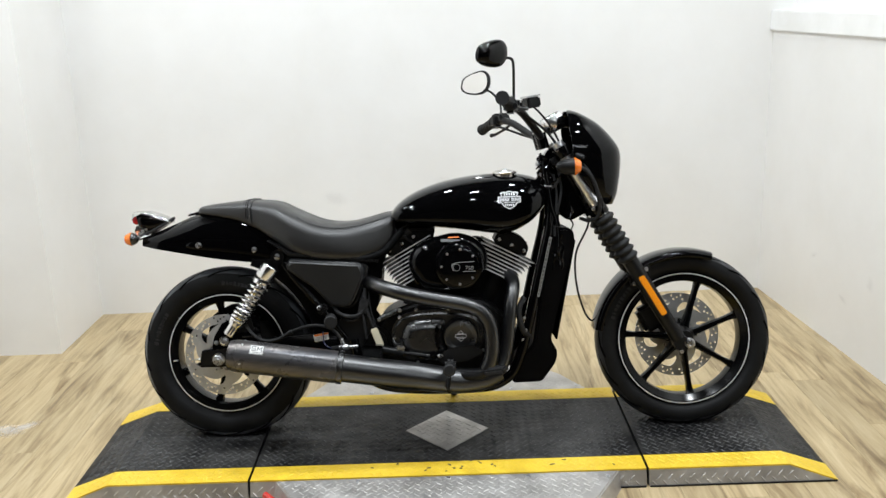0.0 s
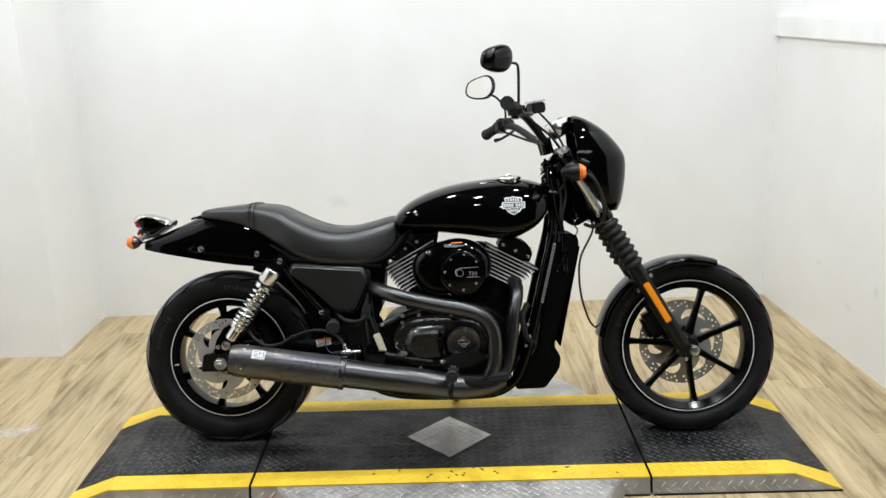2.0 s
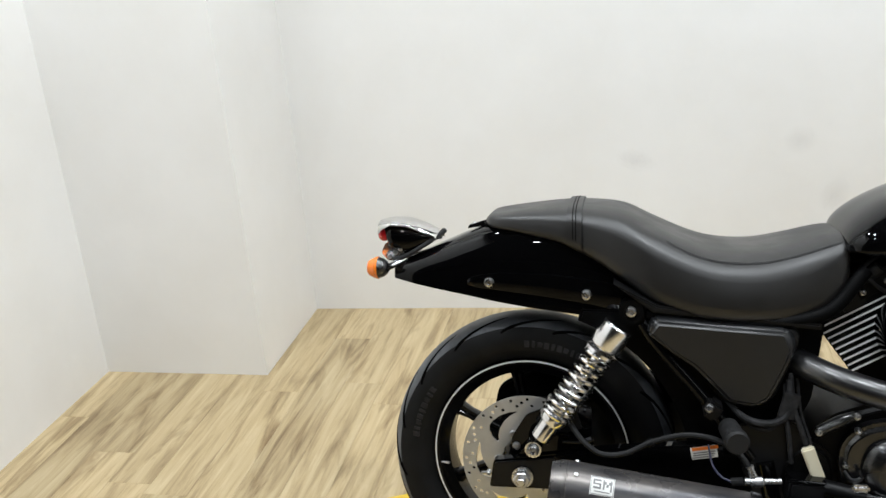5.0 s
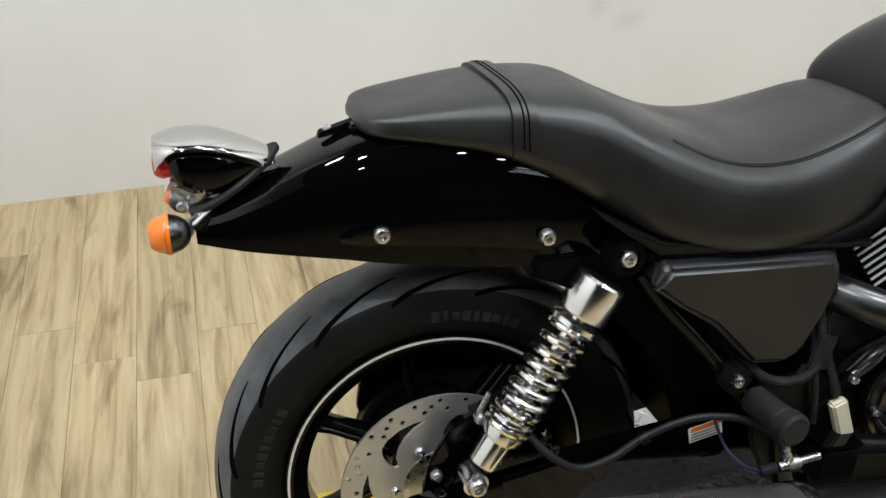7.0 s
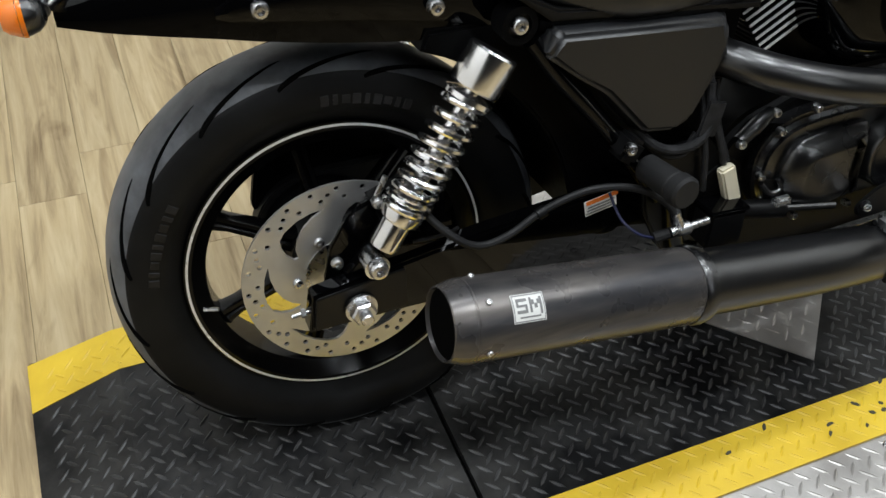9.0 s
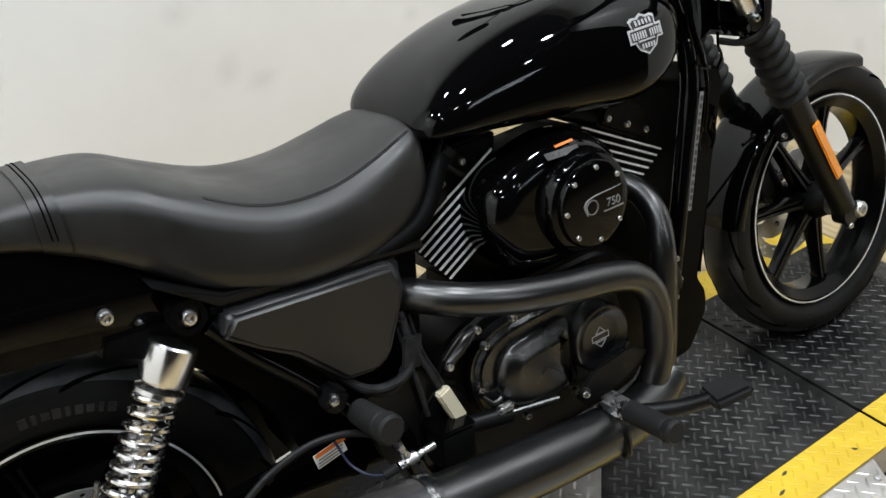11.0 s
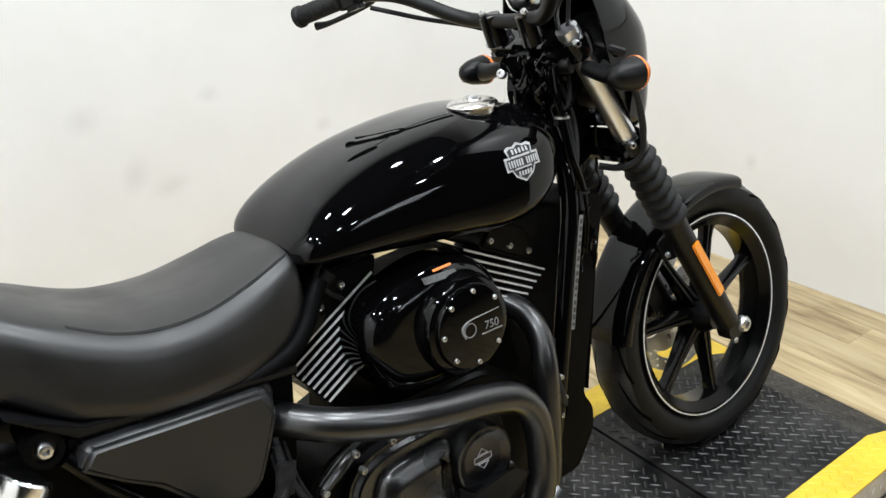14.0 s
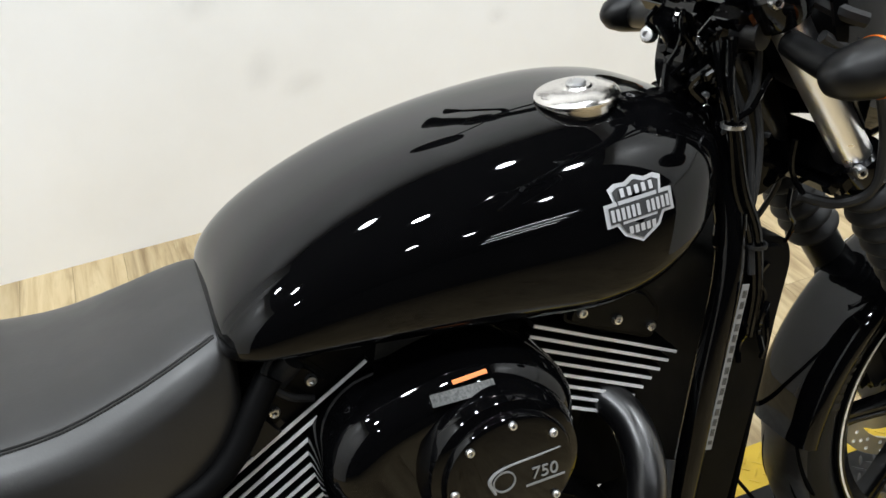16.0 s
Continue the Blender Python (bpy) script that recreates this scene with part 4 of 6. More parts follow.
for k in range(3):
    bolt((-1.052 + 0.012 * k, -0.027, 0.706 + 0.008 * k), (0, -1, 0), 0.005, 0.004, "bracket_bolt", tail)
for s in (-1, 1):
    part("gasket", tube([(-0.942, 0.004, 0.753), (-0.954, 0.004 + s * 0.020, 0.744), (-0.980, 0.004 + s * 0.034, 0.728), (-1.012, 0.004 + s * 0.038, 0.710), (-1.042, 0.004 + s * 0.034, 0.698)], [0.006, 0.005, 0.0048, 0.0048, 0.006], 8), SOFT_RUBBER, tail, "black rubber gasket")


def signal(at, ahead, name, stalk_from, lens_r=0.021, scale=1.0):
    """A turn signal: body, lens facing ahead (+1) or back (-1), stalk."""
    s = part_empty(name, BIKE, "black turn signal with amber lens")
    x, y, z = at
    d = (ahead, 0, 0)
    part("body", lathe([(0, -0.062 * scale), (0.008, -0.060 * scale), (lens_r * 0.60, -0.053 * scale), (lens_r * 0.84, -0.038 * scale), (lens_r * 0.97, -0.018 * scale), (lens_r + 0.001, 0.0), (0, 0.0)], at, d, 28), SATIN if ahead > 0 else CASE, s)
    part("lens", lathe([(0, 0.018), (lens_r * 0.62, 0.0165), (lens_r * 0.80, 0.012 if ahead < 0 else 0.010), (lens_r + 0.0012, -0.001), (lens_r + 0.0012, -0.005), (0, -0.005)], at, d, 24), AMBER, s, "amber lens")
    part("stalk", tube([stalk_from, (x - ahead * 0.025, y * 0.80, z), (x - ahead * 0.022, y * 0.96, z)], [0.013, 0.015, 0.019] if ahead > 0 else [0.007, 0.007, 0.008], 12), SATIN if ahead > 0 else CHROME, s)
    return s


for s in (-1, 1):
    signal((-1.070 if s < 0 else -1.052, 0.004 + s * 0.068, 0.691 if s < 0 else 0.682), -1, "rear_turn_signal", (-1.02, s * 0.02, 0.700), 0.0215, 0.42)
    signal((0.400, s * 0.186, 0.885), 1, "front_turn_signal", (0.375, s * 0.10, 0.896), 0.027)

# seat
SEAT = [(-0.843, 0.779, 0.768, 0.034), (-0.825, 0.789, 0.764, 0.066), (-0.758, 0.797, 0.753, 0.086), (-0.69, 0.802, 0.737, 0.101), (-0.625, 0.801, 0.706, 0.117), (-0.572, 0.792, 0.670, 0.133), (-0.522, 0.767, 0.634, 0.146), (-0.456, 0.736, 0.613, 0.153), (-0.404, 0.722, 0.606, 0.153), (-0.337, 0.720, 0.601, 0.145), (-0.272, 0.733, 0.603, 0.132), (-0.222, 0.746, 0.622, 0.118), (-0.192, 0.749, 0.660, 0.102), (-0.184, 0.738, 0.695, 0.080)]
SEAT_Y = 0.026


def pad_set(x):
    """How far the seat follows the rear end: 0 at the tank, 1 at the pad."""
    t = min(max((-0.38 - x) / 0.30, 0), 1)
    return t * t * (3 - 2 * t)


def seat_ring(x, zt, zb, w, grow=0.0, n=36):
    """Section of the seat: near-upright sides, a crease, a domed top; the pad follows the rear end."""
    t = pad_set(x)
    h = zt - zb
    near = [(-w * 0.93, 0), (-w, h * 0.10), (-w, h * 0.26), (-w * 0.99, h * 0.36)]
    far = [(w * 0.985, h * 0.56), (w, h * 0.42), (w, h * 0.12), (w * 0.93, 0)]
    dome = []
    for k in range(1, 16):
        a = math.pi * k / 16
        c, s = math.cos(a), math.sin(a)
        if k <= 8:
            dome.append((-w * 0.985 * max(c, 0) ** 0.62, h * (0.42 + 0.59 * s ** 0.62)))
        else:
            dome.append((w * 0.97 * (-c) ** 0.52, h * (0.60 + 0.41 * s ** 0.52)))
    pts = near + dome + far
    return [(x - 0.008 * t, SEAT_Y + 0.028 * t + y * (1 + grow / w), zb + q + (grow if q > h * 0.3 else 0)) for y, q in pts]


seat = part("seat", skin([seat_ring(*q) for q in smooth_path(SEAT, 5)]), LEATHER, BIKE, "black vinyl solo seat with pillion pad and strap", smooth=60)
band = [q for q in smooth_path(SEAT, 12) if -0.682 < q[0] < -0.646]
part("strap", skin([seat_ring(*band[0], 0.0005)] + [seat_ring(*q, 0.004) for q in band] + [seat_ring(*band[-1], 0.0005)]), LEATHER, seat, "black vinyl strap across the seat", smooth=50)
for q in (band[2], band[-3]):
    part("strap_stitch", tube([tuple(v) for v in seat_ring(*q, 0.0042)[2:-3]], 0.0009, 5, 2), SHADE_BLACK, seat)


def seat_at(x, u, out=0.0):
    """A point on the seat's domed top: u runs from its right edge over the middle."""
    line = smooth_path(SEAT, 8)
    for a, b in zip(line, line[1:]):
        if a[0] <= x <= b[0]:
            zt, zb, w = (a[i] + (b[i] - a[i]) * (x - a[0]) / (b[0] - a[0]) for i in (1, 2, 3))
            return (x - 0.008 * pad_set(x), SEAT_Y + 0.028 * pad_set(x) - w * 0.985 * math.cos(u) ** 0.62 - out, zb + (zt - zb) * (0.42 + 0.59 * math.sin(u) ** 0.62) + out)
    return (x, 0, 0.7)


seam_u = lambda x: 0.78 + 0.9 * max(0.0, -0.46 - x) * 2.0
# middle line is near-black: painted shade of the groove between two ridges
for off, r, mat in ((0.0, 0.0011, LEATHER), (0.020, 0.0006, SHADE_BLACK), (0.040, 0.0011, LEATHER)):
    line = [seat_at(-0.50 + 0.302 * k / 40, seam_u(-0.50 + 0.302 * k / 40) + off, 0.0002) for k in range(41)]
    part("seam", tube(line, r, 6, 2), mat, seat)
bm = bmesh.new()
for k in range(100):
    p, q = (seat_at(-0.49 + 0.289 * v / 100, seam_u(-0.49 + 0.289 * v / 100) - 0.014, 0.0002) for v in (k, k + 0.6))
    rod(p, q, 0.0006, seg=5, bm=bm)
part("stitching", bm, SATIN, seat)["kind"] = "stuff"
part("seat_pan", slab([(-0.60, 0.675), (-0.52, 0.634), (-0.24, 0.602), (-0.24, 0.592), (-0.53, 0.622)], -0.118, 0.118, 0.003), SATIN, seat)

# tank
TANK = [(-0.198, 0.738, 0.726, 0.050), (-0.192, 0.755, 0.720, 0.098), (-0.172, 0.778, 0.714, 0.120), (-0.135, 0.804, 0.707, 0.130), (-0.08, 0.829, 0.699, 0.137), (-0.01, 0.850, 0.690, 0.145), (0.07, 0.863, 0.680, 0.152), (0.15, 0.869, 0.668, 0.155), (0.21, 0.868, 0.674, 0.151), (0.26, 0.860, 0.698, 0.139), (0.295, 0.848, 0.730, 0.120), (0.315, 0.835, 0.757, 0.099), (0.327, 0.812, 0.778, 0.072)]
TANK_Y = 0.020
TANK_MID, TANK_POW = 0.26, 0.78
tank = body_of(TANK, "fuel_tank", GLOSS, BIKE, "gloss black teardrop fuel tank", 7, 72, TANK_POW, TANK_MID, (0.5, 0.56))
tank.location.y = TANK_Y


def tank_side(x, z):
    """How far out the tank's right flank lies at (x, z)."""
    line = smooth_path(TANK, 7)
    for a, b in zip(line, line[1:]):
        if a[0] <= x <= b[0]:
            t = (x - a[0]) / (b[0] - a[0])
            zt, zb, w = (a[i] + (b[i] - a[i]) * t for i in (1, 2, 3))
            zm = zb + (zt - zb) * TANK_MID
            v = min(abs((z - zm) / ((zt - zm) if z > zm else (zm - zb))), 0.999)
            s = v ** (1 / TANK_POW)
            return -w * (1 - s * s) ** (TANK_POW / 2)
    return -0.1


def on_tank(outline, name, mat, lift, parent, label=""):
    """A flat shape of (x, z) pairs laid on the tank's flank."""
    bm = bmesh.new()
    front = [bm.verts.new((x, tank_side(x, z) - lift, z)) for x, z in outline]
    bm.faces.new(front)
    bmesh.ops.triangulate(bm, faces=bm.faces[:])
    return part(name, bm, mat, parent, label, smooth=0)


BX, BZ = 0.193, 0.784
shield = [(0, 0.034), (0.010, 0.029), (0.020, 0.030), (0.027, 0.026), (0.024, 0.012), (0.026, -0.008), (0.018, -0.024), (0, -0.036), (-0.018, -0.024), (-0.026, -0.008), (-0.024, 0.012), (-0.027, 0.026), (-0.020, 0.030), (-0.010, 0.029)]
grow = lambda pts, k: [(BX + x * k, BZ + z * k * 0.8) for x, z in pts]
badge = on_tank(grow(shield, 1.08), "badge", SILVER, 0.0012, tank, "silver shield-shaped tank badge")
on_tank(grow(shield, 0.94), "badge_field", DARKFIELD, 0.0018, badge)
on_tank([(BX - 0.037, BZ - 0.010), (BX + 0.037, BZ - 0.010), (BX + 0.037, BZ + 0.011), (BX - 0.037, BZ + 0.011)], "badge_bar", SILVER, 0.0024, badge)
on_tank([(BX - 0.033, BZ - 0.007), (BX + 0.033, BZ - 0.007), (BX + 0.033, BZ + 0.008), (BX - 0.033, BZ + 0.008)], "badge_bar_field", DARKFIELD, 0.003, badge)
for k in range(12):
    gx = BX - 0.0295 + k * 0.0054
    if k != 6:
        on_tank([(gx - 0.0017, BZ - 0.0048), (gx + 0.0017, BZ - 0.0048), (gx + 0.0017, BZ + 0.0058), (gx - 0.0017, BZ + 0.0058)], "badge_mark", SILVER, 0.0036, badge)
for zz, ww, nn in ((0.0175, 0.0155, 5), (-0.0165, 0.0125, 5)):
    for k in range(nn):
        gx = BX - ww + 2 * ww * k / (nn - 1)
        on_tank([(gx - 0.0021, BZ + zz - 0.0036), (gx + 0.0021, BZ + zz - 0.0036), (gx + 0.0021, BZ + zz + 0.0036), (gx - 0.0021, BZ + zz + 0.0036)], "badge_mark", SILVER, 0.0026, badge)
CAP_AT, CAP_UP = Vector((0.187, -0.048, 0.8700)), Vector((-0.02, -0.06, 1)).normalized()
cap = part("fuel_cap", lathe([(0, 0.0105), (0.014, 0.0105), (0.016, 0.0085), (0.026, 0.0080), (0.036, 0.0055), (0.0405, 0.003), (0.0415, 0.001), (0.041, -0.002), (0.039, -0.003), (0.036, -0.004), (0.036, -0.014), (0, -0.014)], CAP_AT, CAP_UP, 48), BRUSHED, tank, "brushed chrome fuel filler cap")
part("cap_lock", lathe([(0, 0.003), (0.009, 0.0025), (0.010, 0.0), (0, 0)], CAP_AT + CAP_UP * 0.0112, CAP_UP, 20), ZINC, cap)
part("tank_mount", block((0.05, 0.04, 0.03), (-0.19, 0, 0.715), 0.006), SATIN, tank)

# frame
frame_tubes = part_empty("frame", BIKE, "gloss black tubular steel frame")
for s in (-1, 1):
    part("down_tube", tube([(0.33, s * 0.04, 0.83), (0.325, s * 0.085, 0.70), (0.29, s * 0.095, 0.55), (0.22, s * 0.10, 0.27), (0.16, s * 0.105, 0.185), (0.05, s * 0.11, 0.165), (-0.20, s * 0.11, 0.175), (-0.30, s * 0.11, 0.23), (-0.33, s * 0.11, 0.34)], 0.0165, 14, 6), GLOSS, frame_tubes)
    part("seat_rail", tube([(-0.16, s * 0.07, 0.69), (-0.24, s * 0.10, 0.615), (-0.40, s * 0.105, 0.60), (-0.54, s * 0.095, 0.615)], 0.013, 12, 6), MATT, frame_tubes)
    part("rear_stay", tube([(-0.55, s * 0.106, 0.60), (-0.516, s * 0.112, 0.551), (-0.46, s * 0.116, 0.485), (-0.405, s * 0.117, 0.415), (-0.355, s * 0.112, 0.345)], 0.011, 12, 6), GLOSS, frame_tubes)
    part("side_plate", slab(corner_round([(-0.38, 0.41), (-0.28, 0.42), (-0.24, 0.36), (-0.26, 0.26), (-0.33, 0.24), (-0.37, 0.32)], 0.015), s * 0.10, s * 0.112, 0.003), SATIN, frame_tubes)
part("spine", rod((0.36, 0, 0.83), (-0.18, 0, 0.69), 0.030, 0.024), GLOSS, frame_tubes)
part("steering_head", rod((0.325, 0, 0.925), (0.405, 0, 0.775), 0.032), GLOSS, frame_tubes)
strip = part("label_strip", block((0.009, 0.0012, 0.20), (0.303, -0.111, 0.56), 0.0004, (0, 13, 0)), GREY, frame_tubes, "narrow grey warning label with illegible print")
for k in range(15):
    h = -0.09 + 0.0128 * k
    part("label_bar", block((0.005, 0.0006, 0.0085 if k % 4 else 0.005), (0.303 + h * math.sin(radians(13)), -0.112, 0.56 + h * math.cos(radians(13))), 0.0001, (0, 13, 0)), DIMPRINT, strip)

# side cover
SIDE = [(-0.548, 0.596), (-0.532, 0.622), (-0.294, 0.608), (-0.270, 0.588), (-0.278, 0.547), (-0.314, 0.460), (-0.345, 0.442), (-0.400, 0.448), (-0.456, 0.522), (-0.488, 0.556)]
cover = part("side_cover", domed(dense(corner_round(SIDE, 0.016)), [(0.0, 0.0), (0.0, -0.104), (0.002, -0.110), (0.006, -0.113), (0.010, -0.1135)]), COVER, BIKE, "satin black plastic side cover", smooth=40)
cover.location.z = -0.004
bm = bmesh.new()
rim = [(-0.530, -0.129, 0.622), (-0.300, -0.129, 0.605), (-0.282, -0.127, 0.586), (-0.283, -0.130, 0.555), (-0.300, -0.127, 0.510), (-0.322, -0.122, 0.464), (-0.348, -0.120, 0.450), (-0.398, -0.120, 0.456), (-0.458, -0.126, 0.524), (-0.490, -0.131, 0.556), (-0.544, -0.132, 0.590)]
mid = [(-0.521, -0.144, 0.613), (-0.302, -0.144, 0.595), (-0.290, -0.143, 0.564), (-0.300, -0.142, 0.534), (-0.328, -0.1405, 0.472), (-0.350, -0.1395, 0.459), (-0.394, -0.1395, 0.465), (-0.455, -0.141, 0.531), (-0.500, -0.142, 0.560), (-0.537, -0.142, 0.592)]
o = [bm.verts.new(q) for q in rim]
i = [bm.verts.new(q) for q in mid]
back = [bm.verts.new((x, -0.104, z)) for x, y, z in rim]
for f in ((o[0], o[1], i[1], i[0]), (o[1], o[2], i[1]), (o[2], o[3], i[2], i[1]), (o[3], o[4], i[3], i[2]), (o[4], o[5], i[4], i[3]), (o[5], o[6], i[5], i[4]), (o[6], o[7], i[6], i[5]), (o[7], o[8], i[7], i[6]), (o[8], o[9], i[8], i[7]), (o[9], o[10], i[9], i[8]), (o[10], o[0], i[0], i[9]), (i[0], i[1], i[2], i[3], i[8], i[9]), (i[3], i[4], i[5], i[6], i[7], i[8]), tuple(back)):
    bm.faces.new(f)
for k in range(len(o)):
    j = (k + 1) % len(o)
    bm.faces.new((o[k], o[j], back[j], back[k]))
bmesh.ops.recalc_face_normals(bm, faces=bm.faces)
bmesh.ops.triangulate(bm, faces=[f for f in bm.faces if len(f.verts) > 4])
bmesh.ops.bevel(bm, geom=[k for k in bm.edges if k.calc_face_angle(0) > 0.06], offset=0.005, segments=3, affect="EDGES")
part("cover_face", bm, COVER, cover, smooth=50)
part("side_cover_far", slab(corner_round(SIDE, 0.012), 0.002, 0.128, 0.012, 4, which=0.128), MATT, BIKE)

# engine
engine = part_empty("engine", BIKE, "black V-twin engine with machined fin edges")
engine.location.z = -0.006
part("crankcase", slab(corner_round([(-0.27, 0.20), (-0.29, 0.34), (-0.22, 0.43), (-0.10, 0.47), (0.10, 0.47), (0.19, 0.40), (0.20, 0.26), (0.14, 0.185), (-0.15, 0.175)], 0.03), -0.10, 0.10, 0.014, 3), ENGINE, engine)
CLUTCH = [(-0.197, 0.315), (-0.203, 0.375), (-0.180, 0.412), (-0.130, 0.432), (-0.02, 0.435), (0.075, 0.415), (0.098, 0.355), (0.082, 0.300), (0.02, 0.272), (-0.10, 0.272), (-0.165, 0.282)]
part("clutch_cover", slab(rounded(CLUTCH, 4), -0.132, -0.08, 0.012, 3, which=-0.132), CASE, engine, "satin black clutch cover")
part("clutch_dome", domed(rounded([(-0.165, 0.318), (-0.168, 0.365), (-0.140, 0.402), (-0.06, 0.410), (-0.028, 0.402), (-0.034, 0.35), (-0.02, 0.30), (-0.06, 0.284), (-0.13, 0.288)], 4), [(0.0, -0.12), (0.0, -0.138), (0.0015, -0.142), (0.012, -0.151), (0.024, -0.157), (0.028, -0.1582)]), CASE, engine, smooth=32)
derby = part("derby_cover", lathe([(0, 0.006), (0.036, 0.006), (0.0375, 0.0064), (0.0505, 0.0135), (0.054, 0.013), (0.056, 0.009), (0.058, -0.018), (0.058, -0.03), (0, -0.03)], (0.022, -0.148, 0.354), (0, -1, 0), 56), CASE, engine, "round satin black derby cover with a dished face", smooth=25)
for pts in ([(-0.017, 0.006), (0.017, 0.006), (0.017, -0.004), (-0.017, -0.004)], [(-0.010, 0.008), (0, 0.018), (0.010, 0.008)], [(-0.011, -0.007), (0, -0.017), (0.011, -0.007)]):
    for k in range(len(pts)):
        a, b = pts[k], pts[(k + 1) % len(pts)]
        part("derby_mark", rod((0.022 + a[0], -0.1545, 0.354 + a[1]), (0.022 + b[0], -0.1545, 0.354 + b[1]), 0.0009, seg=6), SILVER, derby)
for bx, bz in ((-0.196, 0.352), (-0.176, 0.418), (-0.121, 0.442), (-0.015, 0.442), (0.070, 0.426), (0.094, 0.30), (-0.12, 0.268), (-0.02, 0.264), (-0.185, 0.296)):
    bolt((bx, -0.128, bz), (0, -1, 0), 0.006, 0.008, "case_bolt", engine)
part("release_lever", tube([(-0.176, -0.104, 0.436), (-0.205, -0.114, 0.428), (-0.240, -0.122, 0.413)], [0.009, 0.011, 0.009], 12), CASE, engine, "satin black clutch release arm")
bolt((-0.175, -0.112, 0.438), (0, -1, 0.1), 0.0065, 0.006, "arm_bolt", engine)
bolt((-0.242, -0.131, 0.414), (0, -1, 0.1), 0.0065, 0.006, "arm_bolt", engine)
part("drain_hook", tube([(-0.200, -0.138, 0.345), (-0.188, -0.146, 0.332), (-0.172, -0.146, 0.336), (-0.176, -0.142, 0.350)], 0.004, 8), CASE, engine)
part("sprocket_cover", slab(rounded([(-0.30, 0.27), (-0.305, 0.34), (-0.26, 0.385), (-0.215, 0.36), (-0.21, 0.28), (-0.25, 0.25)], 4), -0.120, -0.06, 0.010, 3, which=-0.120), ENGINE, engine)


FIN_Y = 0.062


def fins(corner, along, down, lengths, count, spacing, name_at):
    """Fins from the top one at corner, running along, stacked down; lengths of first and last."""
    cyl = part_empty("cylinder", engine, "black finned cylinder with machined bright fin edges")
    along, down = Vector((along[0], 0, along[1])).normalized(), Vector((down[0], 0, down[1])).normalized()
    for k in range(count):
        t = k / (count - 1)
        start = Vector((corner[0], 0, corner[1])) + down * spacing * k + along * (lengths[0][0] + (lengths[1][0] - lengths[0][0]) * t)
        size = lengths[0][1] + (lengths[1][1] - lengths[0][1]) * t
        a, b = start, start + along * size
        h = down * 0.0043
        quad = [a, b, b + h, a + h]
        part("fin", slab([(q.x, q.z) for q in quad], -FIN_Y, FIN_Y, 0.0012, 1), ENGINE, cyl, smooth=0)
        e = down * 0.0005
        quad = [a + e + along * 0.002, b + e - along * 0.002, b + h - e - along * 0.002, a + h - e + along * 0.002]
        part("fin_edge", slab([(q.x, q.z) for q in quad], -FIN_Y - 0.0012, -FIN_Y + 0.0005), ALU, cyl, "bright machined fin edge", smooth=0)
    mid = Vector((corner[0], 0, corner[1])) + along * (lengths[0][0] + lengths[0][1] * 0.5)
    part("barrel", rod(mid - down * 0.05, mid + down * (spacing * count + 0.08), 0.050, seg=32), ENGINE, cyl)
    head = [mid + along * p + down * q for p, q in ((-0.060, -0.005), (0.060, -0.005), (0.055, -0.040), (0.025, -0.060), (-0.030, -0.060), (-0.060, -0.035))]
    part("head_cover", slab(corner_round([(q.x, q.z) for q in head], 0.010), -0.062, 0.062, 0.006, 3), ENGINE, cyl)
    for p in (-0.045, 0.0, 0.045):
        q = mid + along * p - down * 0.022
        bolt((q.x, -0.062, q.z), (0, -1, 0), 0.006, 0.005, "head_bolt", cyl)
    return cyl


fins((-0.236, 0.588), (0.163, 0.090), (0.090, -0.163), ((0.0, 0.192), (0.012, 0.120)), 9, 0.0122, None)
fins((0.106, 0.662), (0.170, -0.088), (-0.088, -0.170), ((0.0, 0.192), (0.0, 0.150)), 8, 0.0120, None)
# added block darkens the see-through gap between the cylinders
part("intake_box", slab(corner_round([(-0.17, 0.42), (-0.15, 0.55), (-0.11, 0.655), (0.10, 0.665), (0.19, 0.56), (0.22, 0.40)], 0.015), -0.040, 0.040, 0.006), MATT, engine, "matt black filler block added between the cylinders")
part("plug_cap", rod((-0.17, -0.045, 0.665), (-0.135, -0.058, 0.70), 0.016, 0.012), SOFT_RUBBER, engine)
part("coil_cover", block((0.05, 0.03, 0.05), (-0.185, -0.055, 0.64), 0.008, (0, -30, 0)), SATIN, engine)
part("head_bracket", slab(corner_round([(-0.21, 0.64), (-0.13, 0.70), (-0.05, 0.70), (-0.06, 0.66), (-0.16, 0.60)], 0.01), -0.055, 0.055, 0.005), ENGINE, engine)
part("spark_lead", tube([(-0.125, -0.062, 0.655), (-0.150, -0.075, 0.675), (-0.165, -0.07, 0.70), (-0.13, -0.04, 0.72)], 0.004, 8), SOFT_RUBBER, engine)

# air cleaner
air = part("air_cleaner", domed(rounded([(-0.112, 0.530), (-0.133, 0.580), (-0.128, 0.625), (-0.091, 0.660), (-0.035, 0.679), (0.020, 0.687), (0.075, 0.674), (0.115, 0.640), (0.125, 0.595), (0.105, 0.540), (0.050, 0.500), (-0.03, 0.493), (-0.085, 0.506)], 5), [(0.0, -0.06), (0.0, -0.104), (0.002, -0.114), (0.008, -0.127), (0.018, -0.137), (0.030, -0.142), (0.040, -0.143)]), GLOSS, BIKE, "gloss black air cleaner with round bolted cover")
air.location = (-0.006, 0, -0.009)
AC = (0.029, 0.586)
part("round_housing", lathe([(0, 0.018), (0.060, 0.018), (0.074, 0.012), (0.080, 0.0), (0.083, -0.03), (0, -0.03)], (AC[0], -0.150, AC[1]), (0, -1, 0), 56), GLOSS, air)
